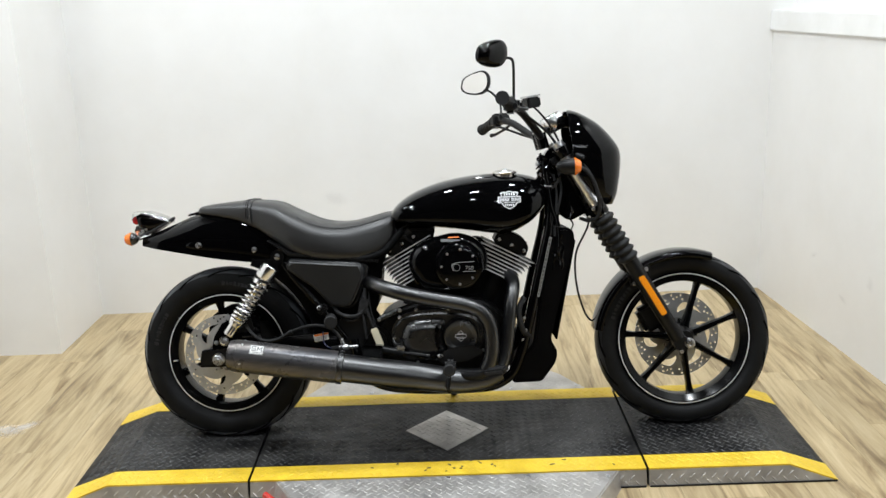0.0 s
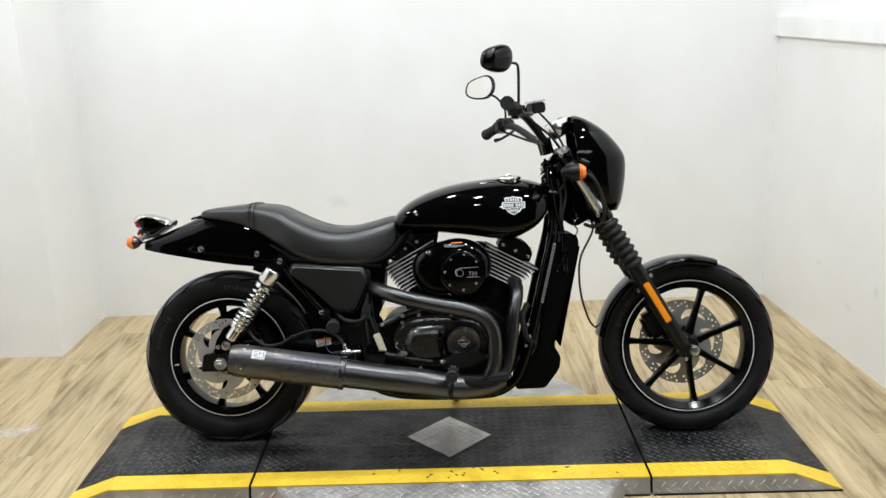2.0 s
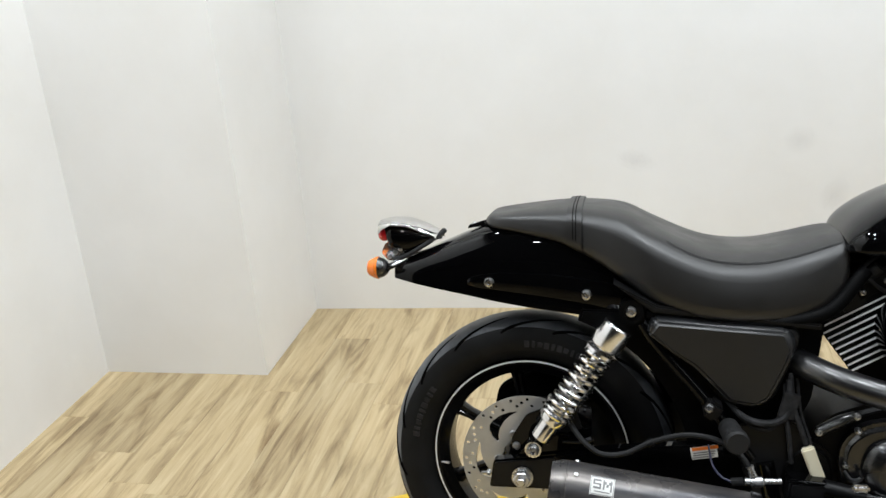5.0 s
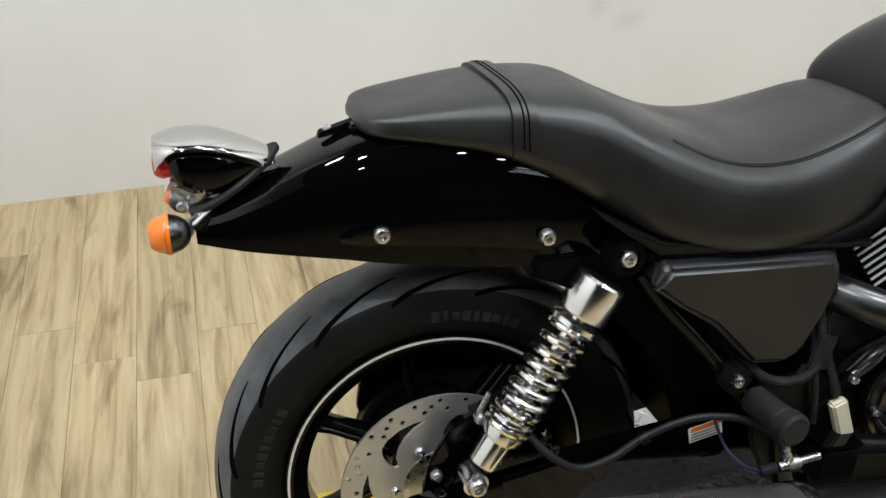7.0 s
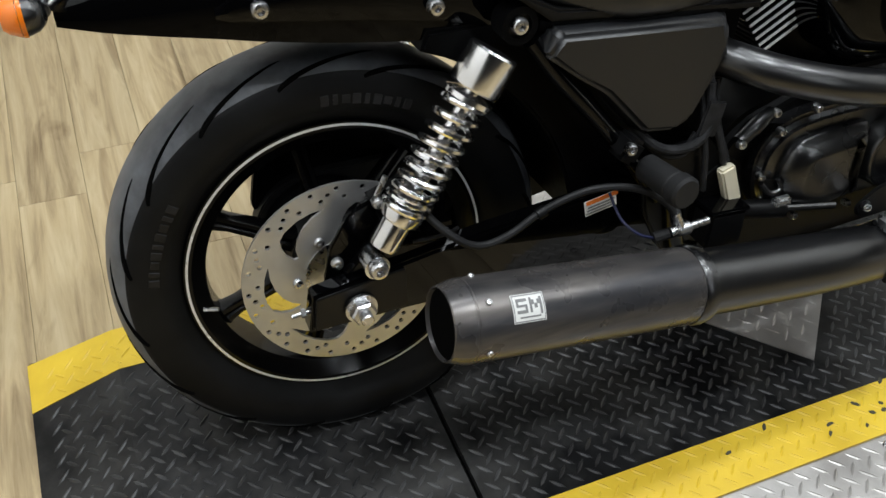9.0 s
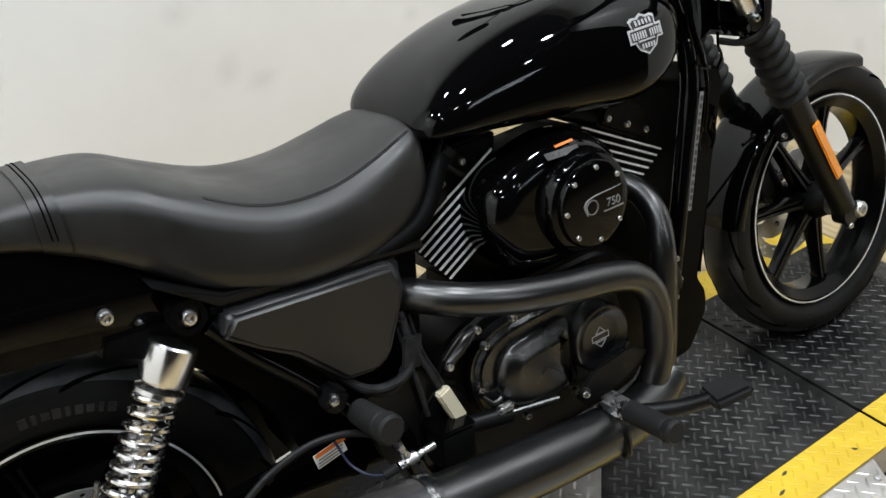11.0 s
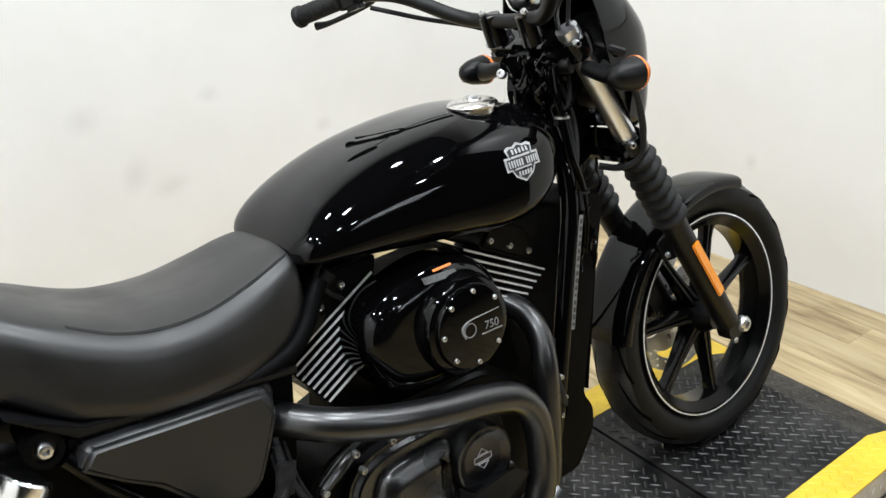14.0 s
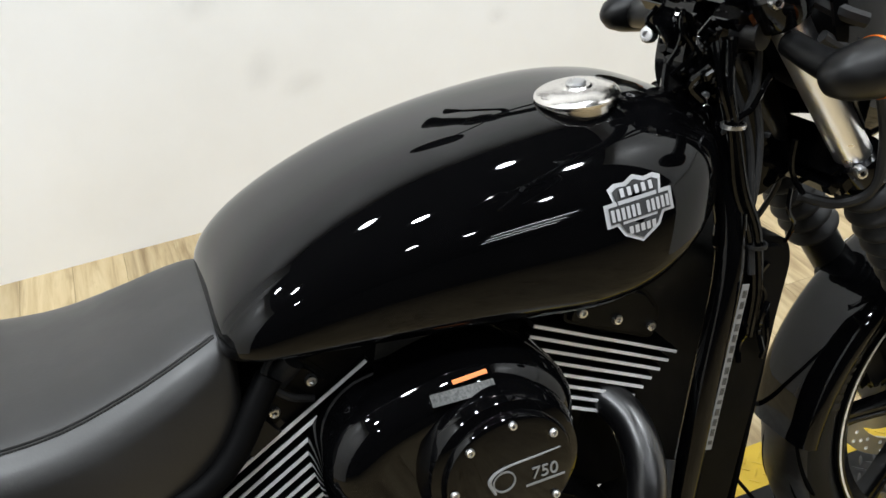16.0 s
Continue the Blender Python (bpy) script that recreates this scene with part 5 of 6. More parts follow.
disc_cover = part("round_cover", lathe([(0, 0.006), (0.056, 0.006), (0.063, 0.004), (0.066, -0.002), (0.066, -0.004), (0, -0.004)], (AC[0], -0.1685, AC[1]), (0, -1, 0), 56), GLOSS, air, "gloss black round cover")
for k in range(7):
    a = radians(37 + 47 * k)
    bolt((AC[0] + 0.056 * math.cos(a), -0.1747, AC[1] + 0.056 * math.sin(a)), (0, -1, 0), 0.0042, 0.003, "cover_bolt", air)
part("swoosh", tube([(AC[0] - 0.018, -0.1752, AC[1] - 0.012), (AC[0] - 0.022, -0.1752, AC[1] + 0.004), (AC[0] - 0.008, -0.1752, AC[1] + 0.013), (AC[0] + 0.03, -0.1752, AC[1] + 0.015), (AC[0] + 0.050, -0.1752, AC[1] + 0.016)], [0.0016, 0.002, 0.0012, 0.0009, 0.0007], 6, 5), GREY, disc_cover)
part("hub_ring", lathe([(0.010, 0.0008), (0.0115, 0.0008), (0.0115, -0.001), (0.010, -0.001)], (AC[0] - 0.008, -0.175, AC[1] - 0.002), (0, -1, 0), 24, closed=True), GREY, disc_cover)


def lettering(text, size, m, mat, parent, name, label="", depth=0.0006):
    """Text as a mesh in the built-in font."""
    curve = bpy.data.curves.new(name, "FONT")
    curve.body, curve.size, curve.extrude, curve.align_x, curve.align_y = text, size, depth, "CENTER", "CENTER"
    tmp = new("tmp", curve)
    me = bpy.data.meshes.new_from_object(tmp)
    bpy.data.objects.remove(tmp)
    ob = finish(new(name, me), mat, 0)
    ob.parent = parent
    ob.matrix_basis = m
    return tagged(ob, label) if label else ob


lettering("750", 0.0185, pose(AC[0] + 0.033, -0.1753, AC[1] - 0.005, 90, 3, 0), GREY, disc_cover, "number_750", "grey 750 mark")
part("number_bar", block((0.040, 0.0008, 0.0026), (AC[0] + 0.033, -0.175, AC[1] - 0.0155), 0.0002), GREY, disc_cover)
part("grey_label", block((0.062, 0.0008, 0.012), (0.004, -0.1415, 0.668), 0.0003, (-48, 3, 0)), DIMPRINT, air, "grey printed label")
part("orange_label", block((0.034, 0.0008, 0.0045), (0.014, -0.1345, 0.678), 0.0003, (-52, -2, 0)), ORANGE, air, "small orange and black caution label")

# exhaust
exhaust = part_empty("exhaust", BIKE, "black two-into-one exhaust with grey muffler")
exhaust.location.z = -0.009
part("rear_header", tube([(-0.300, -0.045, 0.540), (-0.275, -0.085, 0.535), (-0.225, -0.140, 0.522), (-0.150, -0.172, 0.504), (-0.06, -0.180, 0.484), (0.03, -0.180, 0.466), (0.085, -0.180, 0.443), (0.115, -0.180, 0.400), (0.122, -0.180, 0.345), (0.118, -0.180, 0.29), (0.10, -0.180, 0.245)], 0.0245, 20, 7), PIPE, exhaust, "satin black rear header pipe")
part("front_header", tube([(0.185, -0.04, 0.545), (0.200, -0.08, 0.525), (0.198, -0.115, 0.495), (0.188, -0.135, 0.455), (0.182, -0.142, 0.40), (0.172, -0.145, 0.32), (0.150, -0.155, 0.255), (0.10, -0.170, 0.222)], 0.021, 20, 7), PIPE, exhaust, "satin black front header pipe")
part("collector", tube([(0.145, -0.175, 0.240), (0.09, -0.185, 0.222), (0.0, -0.200, 0.222), (-0.12, -0.214, 0.244), (-0.25, -0.217, 0.263), (-0.361, -0.2195, 0.281)], [0.030, 0.036, 0.041, 0.043, 0.044, 0.045], 28, 6), PIPE, exhaust, "satin black collector pipe")
mu0, mu1 = Vector((-0.368, -0.2195, 0.282)), Vector((-0.7148, -0.2216, 0.3341))
md = (mu1 - mu0).normalized()
ml = (mu1 - mu0).length
muf = part("muffler", lathe([(0.030, 0.004), (0.045, 0.002), (0.0505, 0.006), (0.0515, 0.012), (0.0515, ml - 0.029), (0.0508, ml - 0.028), (0.0508, ml - 0.026), (0.0515, ml - 0.025), (0.0505, ml - 0.018), (0.0455, ml), (0.0435, ml + 0.001), (0.0425, ml - 0.004), (0.041, ml - 0.07), (0.0, ml - 0.07)], mu0, md, 56), MUFFLER, exhaust, "dark grey coated steel muffler can", smooth=30)
part("muffler_band", lathe([(0.044, -0.014), (0.0525, -0.012), (0.0535, -0.005), (0.0535, 0.004), (0.0515, 0.007)], mu0, md, 56), CASE, exhaust, "clamped joint ring on the muffler")
# bore coloured near-black: shade inside the muffler mouth
part("tip_inside", lathe([(0.0418, 0.0), (0.0400, -0.055), (0, -0.055)], mu1 - md * 0.004, md, 40), SHADE_BLACK, muf, "muffler bore with its inner shade painted black")
u = md.cross(Vector((0, 0, 1))).normalized()
v = u.cross(md).normalized()
if u.y > 0:
    u = -u
if v.z < 0:
    v = -v
for a in (-14, 58, 118):
    n = (u * math.cos(radians(a)) + v * math.sin(radians(a)))
    bolt(mu1 - md * 0.043 + n * 0.0515, n, 0.0042, 0.003, "muffler_rivet", muf)


def muffler_patch(s0, s1, a0, a1, lift, mat, name, parent, label=""):
    """A patch that follows the muffler: from s0 to s1 metres from its tip and between two angles."""
    rows = []
    for k in range(7):
        a = radians(a0 + (a1 - a0) * k / 6)
        n = u * math.cos(a) + v * math.sin(a)
        rows.append([mu1 - md * s + n * (0.0515 + lift) for s in (s0, s1)])
    return part(name, skin(rows, False, False), mat, parent, label)


plate = muffler_patch(0.0695, 0.1115, 25, 62, 0.0008, STICKER, "maker_plate", muf, "white maker's plate with dark marks")
for s0, s1, a0, a1 in ((0.0705, 0.1105, 26, 27.5), (0.0705, 0.1105, 59.5, 61), (0.0705, 0.0715, 26, 61), (0.1095, 0.1105, 26, 61)):
    muffler_patch(s0, s1, a0, a1, 0.0012, GREY, "plate_rim", plate)
for s0, s1, a0, a1 in ((0.0745, 0.0885, 52, 56), (0.0745, 0.0885, 45, 48), (0.0745, 0.0885, 37, 41), (0.0745, 0.0775, 48, 52), (0.0855, 0.0885, 41, 45), (0.0915, 0.0945, 37, 56), (0.1045, 0.1075, 34, 56), (0.0945, 0.0975, 47, 53), (0.0975, 0.1015, 42, 48), (0.1015, 0.1045, 47, 53), (0.0775, 0.1045, 31, 33)):
    muffler_patch(s0, s1, a0, a1, 0.0014, GREY, "plate_mark", plate)

# radiator and its cover
RAD = [(0.318, 0.668), (0.372, 0.688), (0.402, 0.678), (0.408, 0.650), (0.322, 0.312), (0.344, 0.275), (0.338, 0.236), (0.290, 0.172), (0.190, 0.170), (0.205, 0.240), (0.262, 0.300)]
rad = part("radiator_cover", slab(corner_round(RAD, 0.014), -0.088, 0.088, 0.012, 4), MATT, BIKE, "matt black radiator cover with flared chin")
part("radiator_core", slab([(0.412, 0.64), (0.345, 0.31), (0.340, 0.312), (0.405, 0.642)], -0.07, 0.07), SHADE_BLACK, rad, smooth=0)
part("lower_hose", tube([(0.25, -0.10, 0.33), (0.225, -0.125, 0.36), (0.215, -0.12, 0.42), (0.235, -0.10, 0.46)], 0.010, 12), SOFT_RUBBER, rad)
for bx, bz in ((0.232, 0.395), (0.237, 0.355), (0.225, 0.325)):
    bolt((bx, -0.122, bz), (0, -1, 0), 0.005, 0.005, "clip_bolt", rad)

# fork, front fender
FORK_TOP, FORK_LOW = Vector((0.362, 0, 0.950)), Vector((0.758, 0, 0.282))
fd = (FORK_TOP - FORK_LOW).normalized()
fl = (FORK_TOP - FORK_LOW).length
fork = part_empty("fork", BIKE, "telescopic fork with rubber gaiters")
fork.location = (0.003, 0, -0.004)
for s in (-1, 1):
    off = Vector((0, s * 0.084, 0))
    p = lambda t: FORK_LOW + off + fd * t
    part("fork_tube", rod(p(0.50), p(fl + 0.02), 0.0195, seg=24), FORK_CHROME, fork, "chrome upper fork tube")
    prof = []
    n = 7
    for k in range(n * 6 + 1):
        t = k / (n * 6)
        prof.append((0.0262 + 0.0098 * (0.5 - 0.5 * math.cos(2 * math.pi * n * t)) ** 0.7, 0.175 * t))
    prof = [(0.0, 0.0), (0.020, 0.0)] + prof + [(0.020, 0.175), (0.0, 0.175)]
    part("gaiter", lathe(prof, p(0.340), fd, 28), SOFT_RUBBER, fork, "black ribbed rubber fork gaiter", smooth=50)
    part("fork_leg", tube([p(0.36), p(0.30), p(0.10), p(0.03)], [0.0265, 0.0255, 0.0245, 0.0235], 24, 4), SATIN, fork, "satin black fork leg")
    part("axle_clamp", lathe([(0, 0.016), (0.024, 0.016), (0.026, 0.010), (0.026, -0.014), (0, -0.014)], p(0.012), (0, s, 0), 28), SATIN, fork)
    bolt(Vector((0.777, s * 0.084, 0.293)) + Vector((0, s * 0.012, 0)), (0, s, 0), 0.0175, 0.013, "axle_bolt", fork, ZINC, True)
    bolt(Vector((0.750, s * 0.096, 0.266)), (0, s, 0), 0.007, 0.006, "pinch_bolt", fork)
    # reflector strip on the leg
    ref = block((0.150, 0.006, 0.021), (0, 0, 0), 0.003)
    m = Matrix.Translation(p(0.205) + Vector((0, s * 0.028, 0))) @ Matrix.Rotation(-math.atan2(fd.z, fd.x), 4, "Y")
    bmesh.ops.transform(ref, matrix=m, verts=ref.verts)
    part("reflector", ref, REFLECTOR, fork, "long amber side reflector")
    for t in (fl - 0.015, fl - 0.240):
        part("clamp_eye", lathe([(0, 0.018), (0.028, 0.018), (0.030, 0.012), (0.030, -0.012), (0.028, -0.018), (0, -0.018)], p(t), fd, 28), GLOSS, fork)
        bolt(p(t) + Vector((-0.02, s * 0.022, 0.005)), (-0.3, s, 0), 0.007, 0.007, "clamp_bolt", fork)
for t, w in ((fl - 0.015, 0.09), (fl - 0.240, 0.10)):
    c = FORK_LOW + fd * t
    part("triple_clamp", block((0.07, w * 2, 0.032), (c.x - 0.012, 0, c.z), 0.010, (0, -30, 0)), GLOSS, fork)
part("front_axle", rod((0.780, -0.10, 0.289), (0.780, 0.10, 0.289), 0.010), ZINC, fork)
part("front_caliper", block((0.055, 0.05, 0.095), (0.672, 0.070, 0.352), 0.012, (0, -28, 0)), SATIN, fork, "black front brake caliper")

rings = []
for k in range(25):
    a = radians(172 - 100 * k / 24)
    w = 0.062 * (1 - 0.25 * abs(k / 24 - 0.5) ** 2)
    r0, drop = 0.308, 0.024
    sec = []
    for i in range(13):
        th = math.pi * i / 12
        c, s = math.cos(th), math.sin(th)
        sec.append((r0 - drop + drop * abs(s) ** 0.6, -w * math.copysign(abs(c) ** 0.6, c)))
    sec += [(rr - 0.003, y * 0.96) for rr, y in sec[::-1]]
    rings.append([(FRONT[0] + rr * math.cos(a), y, FRONT[2] + rr * math.sin(a)) for rr, y in sec])
ffender = part("front_fender", skin(rings), GLOSS, BIKE, "gloss black front fender", smooth=50)
ffender.location.y = 0.016
for s in (-1, 1):
    part("fender_bracket", slab(corner_round([(0.585, 0.515), (0.66, 0.555), (0.665, 0.515), (0.64, 0.47), (0.60, 0.475)], 0.01), s * 0.056, s * 0.068, 0.003), SATIN, ffender)
    for bx, bz in ((0.607, 0.487), (0.648, 0.535)):
        bolt((bx, s * 0.068, bz), (0, s, 0), 0.007, 0.006, "fender_bolt", ffender)

# headlight fairing: stacked half-oval sections (height, front, rear edge, half width)
FAIR = [(1.068, 0.408, 0.388, 0.044), (1.055, 0.440, 0.386, 0.076), (1.018, 0.498, 0.386, 0.104), (0.965, 0.546, 0.393, 0.119), (0.925, 0.566, 0.398, 0.123), (0.870, 0.566, 0.412, 0.122), (0.825, 0.560, 0.442, 0.114), (0.785, 0.552, 0.472, 0.098), (0.755, 0.540, 0.492, 0.066)]
rings = []
for z, xf, xr, w in smooth_path(FAIR, 4):
    outer, inner = [], []
    for k in range(25):
        a = math.pi * k / 24 - math.pi / 2
        c, s = math.cos(a), math.sin(a)
        x = xr + (xf - xr) * abs(c) ** 0.72
        y = w * math.copysign(abs(s) ** 0.8, s)
        outer.append((x, y, z))
        inner.append((x - 0.004 * c, y * (1 - 0.004 / w), z))
    rings.append(outer + inner[::-1])
fairing = part("headlight_fairing", skin(rings), GLOSS, BIKE, "gloss black bullet headlight fairing", smooth=50)
fairing.location.x = 0.006
part("headlight_bowl", lathe([(0, -0.09), (0.05, -0.075), (0.08, -0.03), (0.088, 0.0), (0.0, 0.0)], (0.50, 0, 0.885), (1, 0, 0), 32), SATIN, fairing, "satin black headlight bowl")
part("fairing_mount", tube([(0.40, -0.10, 0.93), (0.41, -0.12, 0.92), (0.43, -0.13, 0.91)], 0.008, 8), SATIN, fairing)

# instrument, bars, controls
gauge = part("speedometer", lathe([(0, 0.02), (0.036, 0.02), (0.040, 0.014), (0.040, -0.02), (0.030, -0.035), (0, -0.035)], (0.352, 0, 1.035), (-0.45, 0, 0.9), 36), CHROME, BIKE, "small round chrome-cased speedometer")
part("dial", lathe([(0, 0.0), (0.033, 0.0), (0.033, 0.001), (0, 0.001)], Vector((0.352, 0, 1.035)) + Vector((-0.45, 0, 0.9)).normalized() * 0.0205, (-0.45, 0, 0.9), 32), SHADE_BLACK, gauge)
bar = part_empty("handlebar", BIKE, "black drag-style handlebar")
part("bar_tube", tube([(0.160, -0.415, 1.088), (0.187, -0.30, 1.080), (0.234, -0.20, 1.056), (0.290, -0.11, 0.998), (0.306, -0.05, 0.985), (0.306, 0.05, 0.985), (0.285, 0.11, 0.998), (0.225, 0.20, 1.045), (0.175, 0.29, 1.050), (0.140, 0.375, 1.030)], 0.0125, 14, 7), SATIN, bar)
for s in (-1, 1):
    part("riser", rod((0.318, s * 0.045, 0.945), (0.304, s * 0.045, 0.995), 0.019), GLOSS, bar)
    bolt((0.296, s * 0.052, 0.998), (-0.7, 0, 0.7), 0.006, 0.005, "riser_bolt", bar)


def grip(a, b, s):
    a, b = Vector(a), Vector(b)
    d = b - a
    prof = [(0, 0.0), (0.0205, 0.0), (0.0205, 0.008)]
    for k in range(15):
        h = 0.012 + (d.length - 0.024) * k / 14
        prof += [(0.0165, h), (0.0178, h + 0.003)]
    prof += [(0.021, d.length - 0.006), (0.021, d.length), (0, d.length)]
    g = part("grip", lathe(prof, a, d, 24), SOFT_RUBBER, bar, "ribbed black rubber grip")
    n = d.normalized()
    sw = Matrix.Translation(b + n * 0.022) @ n.to_track_quat("Y", "Z").to_matrix().to_4x4()
    own = block((0.040, 0.046, 0.050), (0, 0, -0.002), 0.010)
    bmesh.ops.transform(own, matrix=sw, verts=own.verts)
    part("switch_pod", own, SATIN, bar, "black switch housing")
    lev0 = b + n * 0.055 + Vector((0.030, 0, -0.002))
    part("lever", tube([lev0, lev0 - n * 0.05 + Vector((0.022, 0, -0.014)), lev0 - n * 0.13 + Vector((0.012, 0, -0.022)), lev0 - n * 0.165 + Vector((0.004, 0, -0.020))], [0.006, 0.0055, 0.005, 0.008], 10), SATIN, bar, "black hand lever")
    perch = Matrix.Translation(b + n * 0.055 + Vector((0.012, 0, 0))) @ n.to_track_quat("Y", "Z").to_matrix().to_4x4()
    own = block((0.040, 0.030, 0.034), (0, 0, 0), 0.008)
    bmesh.ops.transform(own, matrix=perch, verts=own.verts)
    part("perch", own, SATIN, bar)
    return b + n * 0.05


grip((0.158, -0.428, 1.090), (0.187, -0.305, 1.080), -1)
grip((0.134, 0.392, 1.026), (0.174, 0.292, 1.050), 1)
res = part("brake_reservoir", block((0.046, 0.05, 0.034), (0.264, -0.185, 1.088), 0.005, (0, -8, 22)), SATIN, bar, "black brake fluid reservoir")
part("reservoir_lid", block((0.048, 0.052, 0.006), (0.261, -0.185, 1.107), 0.002, (0, -8, 22)), ZINC, res)


def rear_mirror(stem, centre, normal, size, glass):
    m = part_empty("mirror", BIKE, "black oval rear-view mirror on a thin stem")
    part("stem", tube(stem, 0.0042, 10, 6), SATIN, m)
    n = Vector(normal).normalized()
    right = Vector((0, 0, 1)).cross(n).normalized()
    up = n.cross(right)
    c = Vector(centre)
    outline = rounded([(-0.053, 0.002), (-0.042, 0.022), (-0.006, 0.036), (0.030, 0.040), (0.050, 0.022), (0.050, -0.012), (0.026, -0.034), (-0.020, -0.034), (-0.050, -0.020)], 4)
    k = size / 0.052
    sgn = 1 if glass else -1
    ring = lambda g, h: [c + right * (x * k * g * sgn) + up * (z * k * g) + n * h for x, z in outline]
    part("back_shell", skin([ring(0.98, 0.004), ring(1.0, 0.001), ring(0.97, -0.010), ring(0.80, -0.021), ring(0.45, -0.026)]), GLOSS, m, "glossy black mirror shell", smooth=50)
    part("glass", skin([ring(0.86, 0.0042), ring(0.86, 0.0052)]), MIRROR, m, "mirror glass")
    return m


rear_mirror([(0.203, -0.275, 1.088), (0.203, -0.285, 1.12), (0.200, -0.330, 1.188), (0.192, -0.355, 1.207), (0.166, -0.372, 1.209)], (0.132, -0.385, 1.219), (-0.60, 0.78, 0.12), 0.055, False)
rear_mirror([(0.190, 0.275, 1.060), (0.200, 0.282, 1.085), (0.196, 0.300, 1.125), (0.168, 0.318, 1.160), (0.14, 0.325, 1.172)], (0.112, 0.33, 1.194), (-0.55, -0.83, 0.10), 0.060, True)

# cables and small fittings round the steering head
for i, pts in enumerate((
        [(0.20, -0.24, 1.085), (0.26, -0.19, 1.04), (0.33, -0.09, 0.99), (0.37, -0.06, 0.92), (0.36, -0.07, 0.84), (0.32, -0.06, 0.80)],
        [(0.26, -0.17, 1.09), (0.32, -0.13, 1.03), (0.37, -0.07, 0.95), (0.40, -0.02, 0.85), (0.44, 0.0, 0.75), (0.47, 0.02, 0.69), (0.432, 0.05, 0.592), (0.427, 0.05, 0.505), (0.444, 0.05, 0.415), (0.485, 0.055, 0.345), (0.60, 0.06, 0.34)],
        [(0.19, 0.23, 1.03), (0.26, 0.18, 1.00), (0.34, 0.08, 0.96), (0.37, 0.05, 0.88), (0.34, 0.05, 0.80)],
        [(0.43, -0.118, 0.90), (0.462, -0.122, 0.85), (0.485, -0.120, 0.79), (0.50, -0.10, 0.74), (0.48, -0.06, 0.70)],
        [(0.345, -0.055, 0.86), (0.352, -0.075, 0.80), (0.345, -0.090, 0.72), (0.34, -0.10, 0.66)],
        [(0.36, -0.05, 0.88), (0.368, -0.07, 0.81), (0.352, -0.085, 0.74), (0.335, -0.08, 0.68)])):
    part("cable", tube(pts, 0.0042 if i != 1 else 0.0036, 8, 6), SOFT_RUBBER, BIKE)
for dx, dy in ((0, 0), (0.006, -0.005), (-0.005, -0.004), (0.001, -0.009), (0.010, 0.002)):
    pts = [(0.321 + dx * 2, -0.070 + dy, 0.905), (0.316 + dx, -0.080 + dy, 0.864), (0.323 + dx * 0.6, -0.085 + dy * 0.6, 0.823), (0.331 + dx, -0.086 + dy, 0.755), (0.345 + dx, -0.092 + dy * 0.7, 0.705), (0.350 + dx * 0.5, -0.094 + dy * 0.6, 0.64), (0.345 + dx * 0.5, -0.090 + dy * 0.5, 0.58)]
    part("wire", tube(pts, 0.0034, 7, 5), GLOSS, BIKE)
part("wire", tube([(0.372, -0.080, 0.862), (0.345, -0.088, 0.836), (0.325, -0.088, 0.822), (0.335, -0.088, 0.76)], 0.003, 7, 5), GLOSS, BIKE)
part("cable_tie", lathe([(0.0105, 0.002), (0.0125, 0.002), (0.0125, -0.002), (0.0105, -0.002)], (0.3235, -0.088, 0.823), (0.1, 0, 1), 16, closed=True), ZINC, BIKE)
part("cable_tie", lathe([(0.0105, 0.002), (0.0125, 0.002), (0.0125, -0.002), (0.0105, -0.002)], (0.348, -0.095, 0.690), (0.1, 0, 1), 16, closed=True), SOFT_RUBBER, BIKE)
part("fork_cable", tube([(0.40, -0.115, 0.90), (0.452, -0.125, 0.86), (0.478, -0.122, 0.80), (0.486, -0.115, 0.745), (0.478, -0.105, 0.715), (0.455, -0.085, 0.705), (0.43, -0.06, 0.712)], 0.0062, 9, 6), SOFT_RUBBER, BIKE)
part("ignition_barrel", rod((0.345, -0.062, 0.905), (0.355, -0.088, 0.905), 0.015), SATIN, BIKE)
part("horn_cover", lathe([(0, 0.02), (0.03, 0.016), (0.04, 0.0), (0.03, -0.02), (0, -0.02)], (0.40, 0.0, 0.755), (0.3, -1, 0), 28), SATIN, BIKE)
part("head_shroud", slab(corner_round([(0.305, 0.86), (0.325, 0.94), (0.37, 0.96), (0.43, 0.82), (0.46, 0.73), (0.40, 0.70), (0.345, 0.74)], 0.02), -0.036, 0.036, 0.012, 3), GLOSS, BIKE, "black steering head shroud")
bolt((0.304, 0.028, 0.896), (-1, -0.6, 0.3), 0.009, 0.007, "stem_bolt", BIKE)
bolt((0.345, -0.058, 0.926), (-0.6, -1, 0.3), 0.009, 0.007, "stem_bolt", BIKE)
bolt((0.477, -0.062, 0.719), (-0.6, -1, 0.3), 0.008, 0.007, "stem_bolt", BIKE)
for k in range(4):
    a = k * 1.4
    bolt((0.318 + 0.024 * math.cos(a * 1.7), -0.045 - 0.012 * math.sin(a), 0.885 - 0.020 * k), (-0.5, -1, 0.2), 0.0040, 0.003, "terminal_screw", BIKE)

